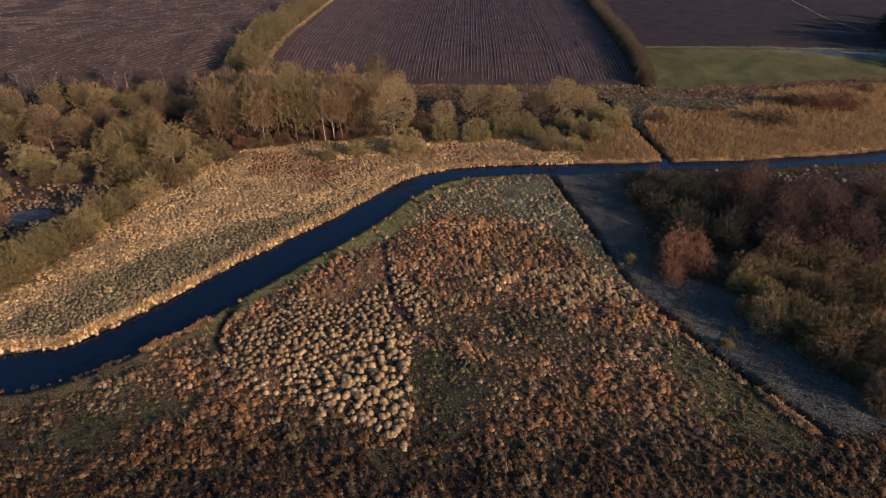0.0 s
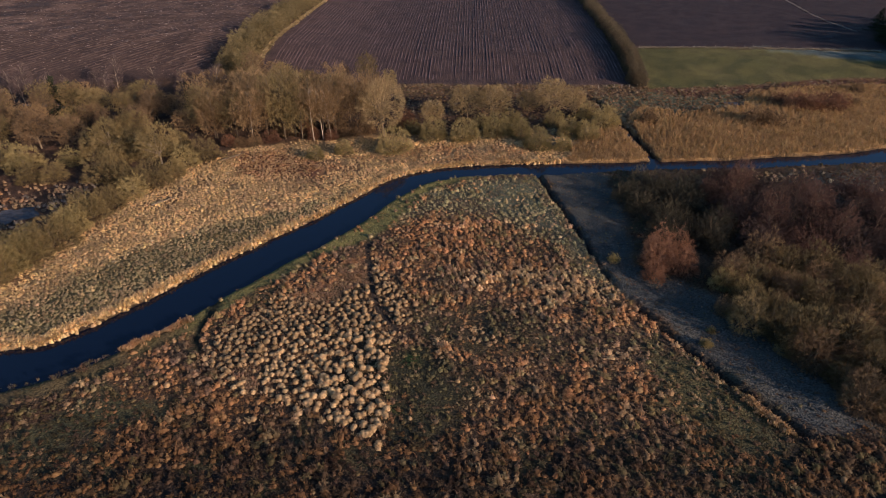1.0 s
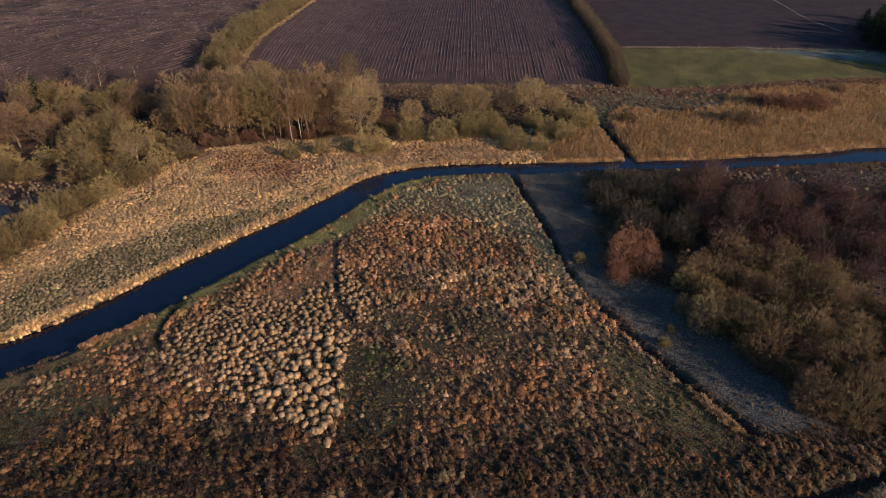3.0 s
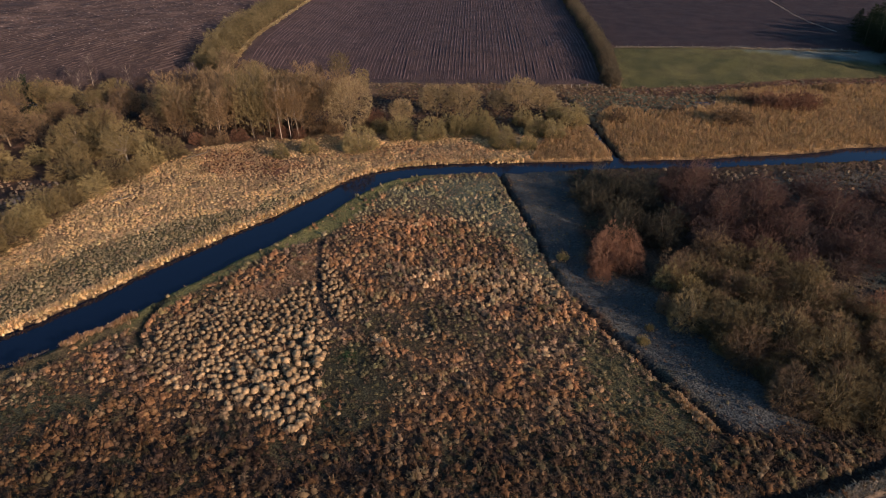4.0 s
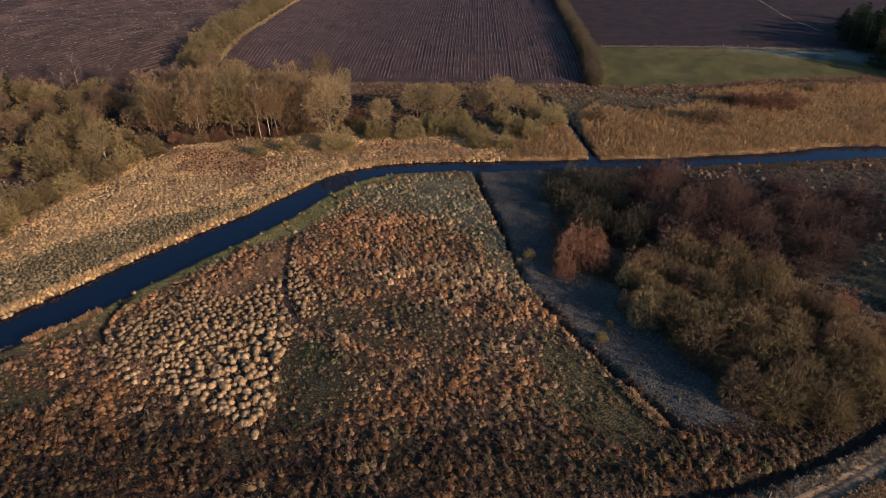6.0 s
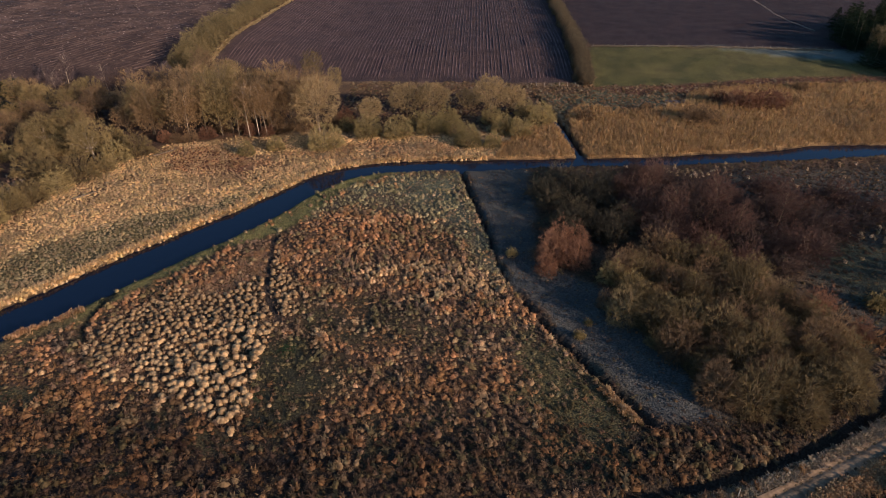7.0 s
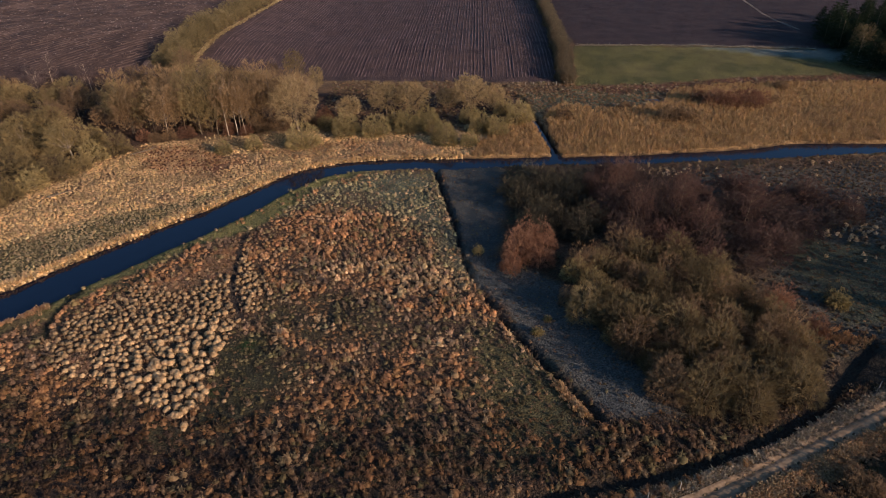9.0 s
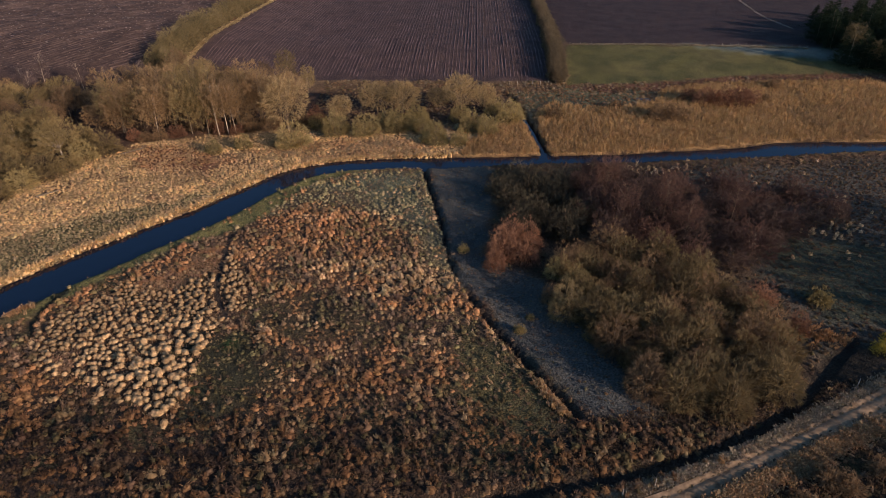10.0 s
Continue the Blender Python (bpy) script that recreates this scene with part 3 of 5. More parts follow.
def far_meadow():
    x, y, rng = spread(-62, 42, 46, 126, 0.47, 22)
    keep = dry(x, y, -0.2) & (river_side(x, y) > 0) & (within(x, y, [(-150, 30), (-66, 40), (-59, 63), (-54, 75), (-53, 83), (-49, 96), (-41, 111), (-27, 117.5), (-10, 119), (6, 119), (24, 114), (24, 130), (-150, 130)], 0.5) < 0.5)
    keep &= (within(x, y, REED_SPIT, 0.5) < 0.5) & (y < 122) & (x < 30)
    green = within(x, y, MEADOW_GREEN, 1.5)
    # gaps of dark trodden litter along the scrub
    streak = smooth(0.57, 0.63, patchy(0.75 * x + 0.66 * y, 3.2 * (0.66 * x - 0.75 * y), 9, 49)) * (1 - green)
    keep &= rng.random(len(x)) > 0.6 * streak
    x, y, green = x[keep], y[keep], green[keep]
    rd, rw = near(x, y, RIVER)
    n = len(x)
    edge = 1 - smooth(0.8, 1.8, rd - rw)
    rust = np.clip(within(x, y, RUSTY_BANK, 2.0) + 0.7 * within(x, y, [(-5, 104), (20, 106.5), (20, 113), (0, 114), (-16, 109)], 1), 0, 1)
    tones = pick(rng, n, [BLEACHED, GREYSTRAW, OLIVEGREEN, RUSTY, BROWNISH, (0.46, 0.38, 0.19), STRAW],
                 [1.0 - 0.85 * green * (1 - edge) - 0.6 * rust, 0.06, 0.03 + 0.5 * green * (1 - edge), 0.04 + 1.5 * rust, 0.06 + 0.5 * rust, 1.6 * green * (1 - edge), 0.8], patchy(x, y, 2.4, 45), 0.55)
    tones = tones * (0.82 + 0.3 * smooth(0.3, 0.65, patchy(x, y, 3.2, 47)))[:, None]
    r = rng.uniform(0.20, 0.46, n) * (1 - 0.10 * green * (1 - edge))
    h = (rng.uniform(0.12, 0.34, n) + 0.18 * edge) * (1 - 0.1 * green * (1 - edge))
    tagged(sown("meadow_grass", x, y, r, h, tones * 1.06, 10, 1.5, 0.08, 52, domed=True), "bleached straw tufts and grey-green grass on the river bank", "grass", kind="stuff")


def reeds():
    x, y, rng = spread(23, 128, 105, 151, 0.56, 23)
    bed, spit = within(x, y, REEDBED, 0.4, 0.6), within(x, y, REED_SPIT, 0.4, 0.6)
    keep = dry(x, y, -0.1) & (river_side(x, y) > 0) & (bed + spit > 0.5) & ((y < 122) | (rng.random(len(x)) < 0.75))
    x, y = x[keep], y[keep]
    n = len(x)
    dark, gold = smooth(0.5, 0.62, patchy(x, y, 12, 61)), smooth(0.45, 0.65, patchy(x, y, 7, 62))
    tones = pick(rng, n, [(0.455, 0.300, 0.128), (0.41, 0.262, 0.112), (0.475, 0.330, 0.152), (0.30, 0.197, 0.100)], [1.0, 0.7, 0.4 + 0.8 * gold, 0.05 + 0.9 * dark], patchy(x, y, 4.0, 64), 0.7)
    tall = rng.uniform(1.0, 1.35, n) * (0.75 + 0.25 * smooth(0.3, 0.7, patchy(x, y, 9, 63)))
    tagged(sown("reed_bed", x, y, rng.uniform(0.45, 0.75, n), tall, tones, 15, 0.6, 0.034, 53), "tall golden-orange dry reeds along the river", "reeds", kind="stuff")


def east_grass():
    x, y, rng = spread(19, 112, 26, 106, 0.76, 24)
    east = within(x, y, [(19, 101), (20.8, 88.7), (22.4, 79), (23.8, 69), (27, 58.9), (30.6, 51.2), (36.3, 39.8), (48, 37), (48, 20), (112, 20), (112, 108)], 0.3, 0.0) > 0.5
    keep = dry(x, y) & (river_side(x, y) < 0) & east & (y < 106) & (within(x, y, WET_HOLLOW, 0.8, 0.4) < 0.5)
    keep &= ~((within(x, y, [(31, 90), (36, 66), (43, 43), (58, 44), (62, 60), (80, 84), (60, 94)], 0.5) > 0.5) & (rng.random(len(x)) < 0.65))
    x, y = x[keep], y[keep]
    n = len(x)
    frost, scrub = within(x, y, FROST_EAST, 1.0, 0.5), within(x, y, [(28, 91), (31, 65), (42, 40), (59, 43), (62, 60), (85, 84), (60, 96)], 2)
    pale = smooth(0.52, 0.62, patchy(x, y, 8, 71))
    glade = within(x, y, GLADE, 2)
    side = 1 - smooth(1.5, 2.6, near(x, y, ROAD)[0])
    southern = smooth(40, 34, y)
    tones = pick(rng, n, [(0.16, 0.162, 0.138), OLIVEGREEN, BROWNISH, STRAW, RUSTY, DARKSTALK],
                 [1.5 * frost + 0.05 + 0.3 * glade, 0.3 + 0.2 * frost + 0.9 * glade, 0.4 + 0.4 * scrub, 0.02 + 0.25 * pale * (1 - frost) * (1 - glade) + 1.2 * side + 0.3 * southern, 0.05 + 0.1 * scrub + 0.7 * southern, 0.7 + 0.6 * scrub])
    tones = tones * (1 - 0.3 * (1 - frost) * (1 - side) * (1 - southern))[:, None]
    r = rng.uniform(0.22, 0.46, n) * (1 - 0.25 * frost)
    h = rng.uniform(0.12, 0.34, n) * (1 - 0.5 * np.clip(frost + glade, 0, 1)) * (1 - 0.3 * side)
    tagged(sown("rough_grass", x, y, r, h, tones * 0.85, 12, 1.1, 0.09, 54, domed=True), "frosted grey-green grass and straw tufts beyond the ditch", "grass", kind="stuff")


def far_marsh():
    x, y, rng = spread(-8, 134, 119, 157, 0.95, 25)
    keep = dry(x, y) & (within(x, y, REEDBED, 0.4, 0.6) < 0.5) & (within(x, y, GREEN_FIELD, 0.5) < 0.5) & (within(x, y, PLOUGHED, 0.5) < 0.5) & (river_side(x, y) > 0)
    x, y = x[keep], y[keep]
    n = len(x)
    tones = pick(rng, n, [STRAW, GREYSTRAW, BROWNISH, OLIVEGREEN, RUSTY], [0.5, 0.35, 0.8, 0.5, 0.4 + 0.6 * (x > 50)])
    tagged(sown("marsh_edge_grass", x, y, rng.uniform(0.35, 0.7, n), rng.uniform(0.15, 0.35, n), tones * 0.6, 12, 1.1, 0.09, 55, domed=True), "brown and pale rough grass at the field edge", "grass", kind="stuff")


def thicket_foot():
    x, y, rng = spread(33, 66, 25, 45, 0.42, 29)
    keep = dry(x, y) & (near(x, y, ROAD)[0] > 1.7) & (within(x, y, [(36, 40), (44, 40), (52, 41.5), (60, 45), (66, 45), (66, 25), (33, 25)], 0.4) > 0.5)
    x, y = x[keep], y[keep]
    n = len(x)
    south = (river_side(x, y) < -60) & (y < 34)
    # tones cut to about half to carry the corner's shade
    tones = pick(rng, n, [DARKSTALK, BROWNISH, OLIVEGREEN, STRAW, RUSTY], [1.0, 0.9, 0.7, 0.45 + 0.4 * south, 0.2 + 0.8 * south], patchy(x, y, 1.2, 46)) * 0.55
    tagged(sown("ditchside_vegetation", x, y, rng.uniform(0.2, 0.38, n), rng.uniform(0.15, 0.4, n), tones, 9, 0.95, 0.13, 57), "brown and olive dead plants beside the road ditch, darkened as shade", "marsh plants", kind="stuff")


for grow in (bog, far_meadow, reeds, east_grass, far_marsh, thicket_foot):
    grow()


# ---- tussocks ----
def tussock_mesh(name, seed):
    """A sedge tussock: a rounded mound combed all over with drooping blades."""
    rng = np.random.default_rng(seed)
    v, f = [np.array((0, 0, 0.64))], []
    for r, z in ((0.25, 0.55), (0.42, 0.32), (0.43, 0.08), (0.36, -0.14)):
        for k in range(9):
            a = 2 * math.pi * k / 9 + rng.uniform(-0.2, 0.2)
            q = r * rng.uniform(0.75, 1.2)
            v.append(np.array((q * math.cos(a), q * math.sin(a), z * rng.uniform(0.92, 1.08))))
    for k in range(9):
        m = (k + 1) % 9
        f.append((0, 1 + k, 1 + m))
        for ring in (1, 10, 19):
            f += [(ring + k, ring + 9 + k, ring + 9 + m), (ring + k, ring + 9 + m, ring + m)]
    for k in range(64):
        a, t = rng.random() * 6.283, math.sqrt(rng.random())
        out, side = np.array((math.cos(a), math.sin(a), 0)), np.array((-math.sin(a), math.cos(a), 0))
        root = out * 0.40 * t + np.array((0, 0, 0.65 - 0.26 * t * t))
        mid = out * (0.40 * t + 0.17) + np.array((0, 0, 0.66 - 0.30 * t - rng.uniform(-0.14, 0.06))) + side * rng.uniform(-0.08, 0.08)
        tip = out * (0.34 * t + rng.uniform(0.22, 0.46)) + np.array((0, 0, 0.56 - 0.42 * t - rng.uniform(-0.1, 0.2))) + side * rng.uniform(-0.14, 0.14)
        i = len(v)
        v += [root - side * 0.03, root + side * 0.03, mid - side * 0.035, mid + side * 0.035, tip]
        f += [(i, i + 1, i + 3), (i, i + 3, i + 2), (i + 2, i + 3, i + 4)]
    return np.array(v), np.array(f)


TUSSOCK_STRAW = wood_material("tussock_straw", (0.44, 0.305, 0.150), (0.68, 0.49, 0.25), 1.5, 0.2)


def tussocks():
    x, y, rng = spread(-27, 0, 38, 72, 0.70, 26)
    keep = (within(x, y, TUSSOCKS, 0.5, 0.5) > 0.5) & (near(x, y, TRACKLINE)[0] > 0.5) & (within(x, y, BIG_TUSSOCKS, 0.3, 0.3) < 0.5)
    mat = within(x, y, RUST_MAT, 1.0) + within(x, y, PINK_MAT, 0.8)
    keep &= rng.random(len(x)) > 0.85 * mat
    x, y = x[keep], y[keep]
    u, v, rng = spread(-16, -2, 38, 56, 0.84, 36)
    keep = within(u, v, BIG_TUSSOCKS, 0.3, 0.4) > 0.5
    x, y = np.concatenate([x, u[keep]]), np.concatenate([y, v[keep]])
    t = rng.random(70)
    lone = [(-1.2, 42.2), (-16.5, 42.2), (-27.5, 48.3), (-26.8, 46.9), (-28.2, 47.2), (10.5, 52.8), (-1.0, 57.5), (6.5, 55.5)]
    x = np.concatenate([x, 6 + 18 * t + rng.normal(0, 0.5, 70), [p[0] for p in lone]])
    y = np.concatenate([y, 66.5 - 4 * t + rng.normal(0, 1.3, 70), [p[1] for p in lone]])
    shapes = [tussock_mesh("tussock", s) for s in range(5)]
    meshes = []
    order = np.argsort(np.hypot(x + 8, y - 43))
    big = within(x, y, BIG_TUSSOCKS, 0.3, 0.4) > 0.5
    z = height(x, y)
    rest_v, rest_f, rest_c, base = [], [], [], 0
    for rank, i in enumerate(order):
        k, size, turn = int(rng.integers(5)), rng.uniform(0.55, 0.90) * (0.94 if big[i] else 0.72), rng.uniform(0, 360)
        tall = size * rng.uniform(0.85, 1.2)
        if rank < 300:
            if len(meshes) <= k or meshes[k] is None:
                while len(meshes) <= k:
                    meshes.append(None)
                ob = linked("tussock", *shapes[k], TUSSOCK_STRAW)
                meshes[k] = ob.data
            else:
                ob = new("tussock", meshes[k])
            ob.matrix_basis = pose(x[i], y[i], z[i] - 0.02, 0, 0, turn) @ Matrix.Diagonal((size, size, tall, 1))
            tagged(ob, "rounded straw-coloured sedge tussock in the wet meadow", "tussock", "tussocks of the sedge patch")
        else:
            v, f = shapes[k]
            a = radians(turn)
            p = np.c_[(v[:, 0] * math.cos(a) - v[:, 1] * math.sin(a)) * size + x[i], (v[:, 0] * math.sin(a) + v[:, 1] * math.cos(a)) * size + y[i], v[:, 2] * tall + z[i] - 0.02]
            rest_v.append(p), rest_f.append(f + base), rest_c.append(np.tile(np.array((0.54, 0.385, 0.195)) * rng.uniform(0.7, 1.25), (len(v), 1)))
            base += len(v)
    if rest_v:
        tagged(linked("sedge_tussocks", np.vstack(rest_v), np.vstack(rest_f), BLADES, np.vstack(rest_c)), "straw-coloured sedge tussocks crowded together", "tussocks", kind="stuff")
    # small tufts between them
    x, y, rng = spread(-27, 0, 38, 72, 0.6, 27)
    keep = (within(x, y, TUSSOCKS, 0.5, 0.5) > 0.4) & (near(x, y, TRACKLINE)[0] > 0.4)
    x, y = x[keep], y[keep]
    tones = pick(rng, len(x), [STRAW, BROWNISH, RUSTY, DARKSTALK], [0.7, 0.7, 0.3, 0.4])
    tagged(sown("sedge_litter", x, y, rng.uniform(0.25, 0.45, len(x)), rng.uniform(0.15, 0.4, len(x)), tones, 8, 1.0, 0.16, 56), "flattened straw and brown sedge between tussocks", "sedge", kind="stuff")


tussocks()


# ---- trees ----
class Wood:
    """Collects tapered branches and thin twigs."""
    def __init__(self, seed):
        self.rng = random.Random(seed)
        self.bv, self.bf, self.tv, self.tf = [], [], [], []

    def limb(self, path, radii, sides=5):
        rings = []
        for i, (p, r) in enumerate(zip(path, radii)):
            d = (path[min(i + 1, len(path) - 1)] - path[max(i - 1, 0)]).normalized()
            a = d.orthogonal().normalized()
            b = d.cross(a)
            rings.append(len(self.bv))
            self.bv += [p + (a * math.cos(2 * math.pi * k / sides) + b * math.sin(2 * math.pi * k / sides)) * r for k in range(sides)]
        for u, w in zip(rings[:-1], rings[1:]):
            for k in range(sides):
                m = (k + 1) % sides
                self.bf += [(u + k, u + m, w + m), (u + k, w + m, w + k)]

    def twig(self, p, q, width):
        d = q - p
        s = d.cross(Vector((self.rng.uniform(-1, 1), self.rng.uniform(-1, 1), self.rng.uniform(-1, 1)))).normalized() * width
        i = len(self.tv)
        self.tv += [p - s, p + s, q + s * 0.35]
        self.tf.append((i, i + 1, i + 2))

    def aside(self, d, angle):
        """The direction d bent by that many degrees to a chance side."""
        a = d.orthogonal().normalized()
        a.rotate(Matrix.Rotation(self.rng.uniform(0, 6.283), 3, d))
        return (d * math.cos(radians(angle)) + a * math.sin(radians(angle))).normalized()

    def run(self, p, d, length, bits, wobble, lift):
        path, d = [p.copy()], d.copy()
        for _ in range(bits):
            d = (d + Vector([self.rng.gauss(0, wobble) for _ in range(3)]) + Vector((0, 0, lift))).normalized()
            path.append(path[-1] + d * length / bits)
        return path

    def spray(self, p, d, length, count, fine, width, angle=45):
        """A side branch with twigs and finer twigs."""
        rng = self.rng
        path = self.run(p, d, length, 2, 0.15, 0.06)
        self.twig(path[0], path[1], width * 1.6)
        self.twig(path[1], path[2], width * 1.2)
        for k in range(count):
            u = (k + rng.random()) / count
            at = path[0].lerp(path[1], u * 2) if u < 0.5 else path[1].lerp(path[2], u * 2 - 1)
            e = self.aside(d, rng.uniform(angle * 0.5, angle * 1.3))
            e = (e + Vector((0, 0, 0.15))).normalized()
            tip = at + e * length * rng.uniform(0.35, 0.75)
            self.twig(at, tip, width)
            for _ in range(fine):
                g = at.lerp(tip, rng.uniform(0.25, 0.9))
                self.twig(g, g + self.aside(e, rng.uniform(20, 60)) * length * rng.uniform(0.25, 0.5), width * 0.7)

    def thing(self, name, bark, twigs, label, category, group=""):
        root = new(name)
        root.empty_display_size = 0.5
        linked("trunk", [tuple(p) for p in self.bv], self.bf, bark, parent=root, smoothed=True)
        linked("crown", [tuple(p) for p in self.tv], self.tf, twigs, parent=root)
        return tagged(root, label, category, group)


def tall_tree(seed, tall, spread_to, bare, bark, twigs, label, name="tree", limbs=20, rise=40, group="", fine=(3400, 0.036)):
    """A leafless tree with one straight trunk; bare is the height share of its clear trunk."""
    w = Wood(seed)
    rng = w.rng
    heart, lobes = Vector((0, 0, tall * (bare + 1) * 0.5)), [rng.uniform(0, 6.283) for _ in range(3)]

    def dome(p):
        q = p - heart
        a = math.atan2(q.y, q.x)
        k = 1 + 0.12 * math.sin(2 * a + lobes[0]) + 0.10 * math.sin(5 * a + lobes[1]) + 0.10 * math.sin(9 * q.z / tall + 2 * a + lobes[2])
        out = math.hypot(math.hypot(q.x, q.y) / spread_to, q.z / (tall * (1 - bare) * 0.5)) / k
        return p if out < 1 else heart + q * (rng.uniform(0.9, 1.06) / out)

    trunk = w.run(Vector((0, 0, -0.2)), Vector((0, 0, 1)), tall * 0.94, 7, 0.03, 0.05)
    w.limb(trunk, [tall * 0.0105 * (1 - 0.85 * k / 7) for k in range(8)], 6)
    boughs = []
    for k in range(limbs):
        u = bare + (0.93 - bare) * (k + rng.random()) / limbs
        i = min(int(u * 7), 6)
        at = trunk[i].lerp(trunk[i + 1], u * 7 - i)
        d = w.aside(Vector((0, 0, 1)), rise + 25 * (1 - u) + rng.uniform(-8, 12))
        path = [dome(p) for p in w.run(at, d, spread_to * rng.uniform(0.85, 1.15), 3, 0.10, 0.10)]
        first = len(w.bv), len(w.bf)
        w.limb(path, [tall * 0.0038 * (1 - 0.8 * j / 3) for j in range(4)], 3)
        if name == "birch":
            boughs.append(([tuple(p) for p in w.bv[first[0]:]], [tuple(i - first[0] for i in f) for f in w.bf[first[1]:]]))
            del w.bv[first[0]:], w.bf[first[1]:]
        for j in range(6):
            v = 0.2 + 0.8 * (j + rng.random()) / 6
            m = min(int(v * 3), 2)
            at = path[m].lerp(path[m + 1], v * 3 - m)
            e = (w.aside(d, rng.uniform(20, 50)) + Vector((0, 0, 0.3))).normalized()
            end = dome(at + e * spread_to * rng.uniform(0.25, 0.5))
            w.twig(at, end, 0.034)
            for _ in range(5):
                q = at.lerp(end, rng.uniform(0.15, 0.9))
                g = (w.aside(e, rng.uniform(15, 50)) + Vector((0, 0, 0.25))).normalized()
                w.twig(q, dome(q + g * spread_to * rng.uniform(0.14, 0.32)), 0.027)
    shell(w, dome, heart, spread_to, *fine)
    root = w.thing(name, bark, twigs, label, "tree", group)
    for v, f in boughs:
        linked("limb", v, f, bark, parent=root, smoothed=True)
    return root


def round_tree(seed, tall, wide, bark, twigs, label, name="tree", group=""):
    """A broad-crowned leafless tree that forks low into many limbs."""
    w = Wood(seed)
    rng = w.rng
    heart, lobes = Vector((0, 0, tall * 0.56)), [rng.uniform(0, 6.283) for _ in range(3)]

    def dome(p):
        q = p - heart
        a = math.atan2(q.y, q.x)
        k = 1 + 0.09 * math.sin(2 * a + lobes[0]) + 0.08 * math.sin(5 * a + lobes[1]) + 0.07 * math.sin(4 * q.z / tall * 3 + lobes[2])
        out = math.hypot(math.hypot(q.x, q.y) / wide, q.z / (tall * 0.44)) / k
        return p if out < 1 else heart + q * (rng.uniform(0.92, 1.05) / out)

    stem = w.run(Vector((0, 0, -0.2)), Vector((0, 0, 1)), tall * 0.30, 3, 0.05, 0.05)
    w.limb(stem, [tall * 0.026, tall * 0.022, tall * 0.02, tall * 0.017], 7)
    limbs = []
    for k in range(13):
        d = w.aside(Vector((0, 0, 1)), 6 + 70 * (k + rng.random() * 0.7) / 13)
        reach = math.hypot(wide * math.hypot(d.x, d.y), tall * 0.66 * d.z)
        path = [dome(p) if i > 1 else p for i, p in enumerate(w.run(stem[2].lerp(stem[3], rng.random()), d, reach * rng.uniform(0.8, 0.98), 5, 0.12, 0.04))]
        first = len(w.bv), len(w.bf)
        w.limb(path, [tall * 0.009 * (1 - 0.85 * j / 5) for j in range(6)], 4)
        limbs.append(([tuple(p) for p in w.bv[first[0]:]], [tuple(i - first[0] for i in f) for f in w.bf[first[1]:]]))
        del w.bv[first[0]:], w.bf[first[1]:]
        for j in range(12):
            v = 0.25 + 0.75 * (j + rng.random()) / 12
            m = min(int(v * 5), 4)
            at = path[m].lerp(path[m + 1], v * 5 - m)
            e = (w.aside(d, rng.uniform(20, 60)) + (at - heart).normalized() * 0.5).normalized()
            end = dome(at + e * tall * rng.uniform(0.12, 0.24))
            w.twig(at, end, 0.036)
            for _ in range(6):
                q = at.lerp(end, rng.uniform(0.15, 0.9))
                g = (w.aside(e, rng.uniform(20, 50)) + (q - heart).normalized() * 0.5).normalized()
                tip = dome(q + g * tall * rng.uniform(0.07, 0.16))
                w.twig(q, tip, 0.028)
    shell(w, dome, heart, (tall * 0.44 + wide) / 2, 6500, 0.034)
    root = w.thing(name, bark, twigs, label, "tree", group)
    for v, f in limbs:
        linked("limb", v, f, bark, parent=root, smoothed=True)
    return root


def shell(w, dome, heart, size, count, width, core=700):
    """Dense inner branchwork, and sprays of fine twigs fanning out all over a crown's outline."""
    rng = w.rng
    made, d = 0, Vector((0, 0, 1))
    for k in range(core):
        d = Vector((rng.gauss(0, 1), rng.gauss(0, 1), rng.gauss(0.2, 0.9))).normalized()
        out = dome(heart + d * size * 3)
        if out.z < 0.15:
            out.z = rng.uniform(0.15, 0.5) * heart.z
        at = heart.lerp(out, rng.uniform(0.2, 0.66))
        w.twig(at, at + w.aside((out - heart).normalized(), rng.uniform(20, 90)) * size * rng.uniform(0.14, 0.26), 0.032)
    while made < count:
        d = Vector((rng.gauss(0, 1), rng.gauss(0, 1), rng.gauss(0.2, 0.9))).normalized()
        out = dome(heart + d * size * 3)
        if out.z < 0.15:
            out.z = rng.uniform(0.15, 0.5) * heart.z
        e = ((out - heart).normalized() + Vector((0, 0, 0.25))).normalized()
        root = heart.lerp(out, rng.uniform(0.66, 0.86))
        for _ in range(rng.randint(8, 15)):
            g = w.aside(e, rng.uniform(3, 44))
            at = root + g * size * rng.uniform(0.0, 0.09)
            w.twig(at, at + g * size * rng.uniform(0.065, 0.14), width * 0.66)
            made += 1


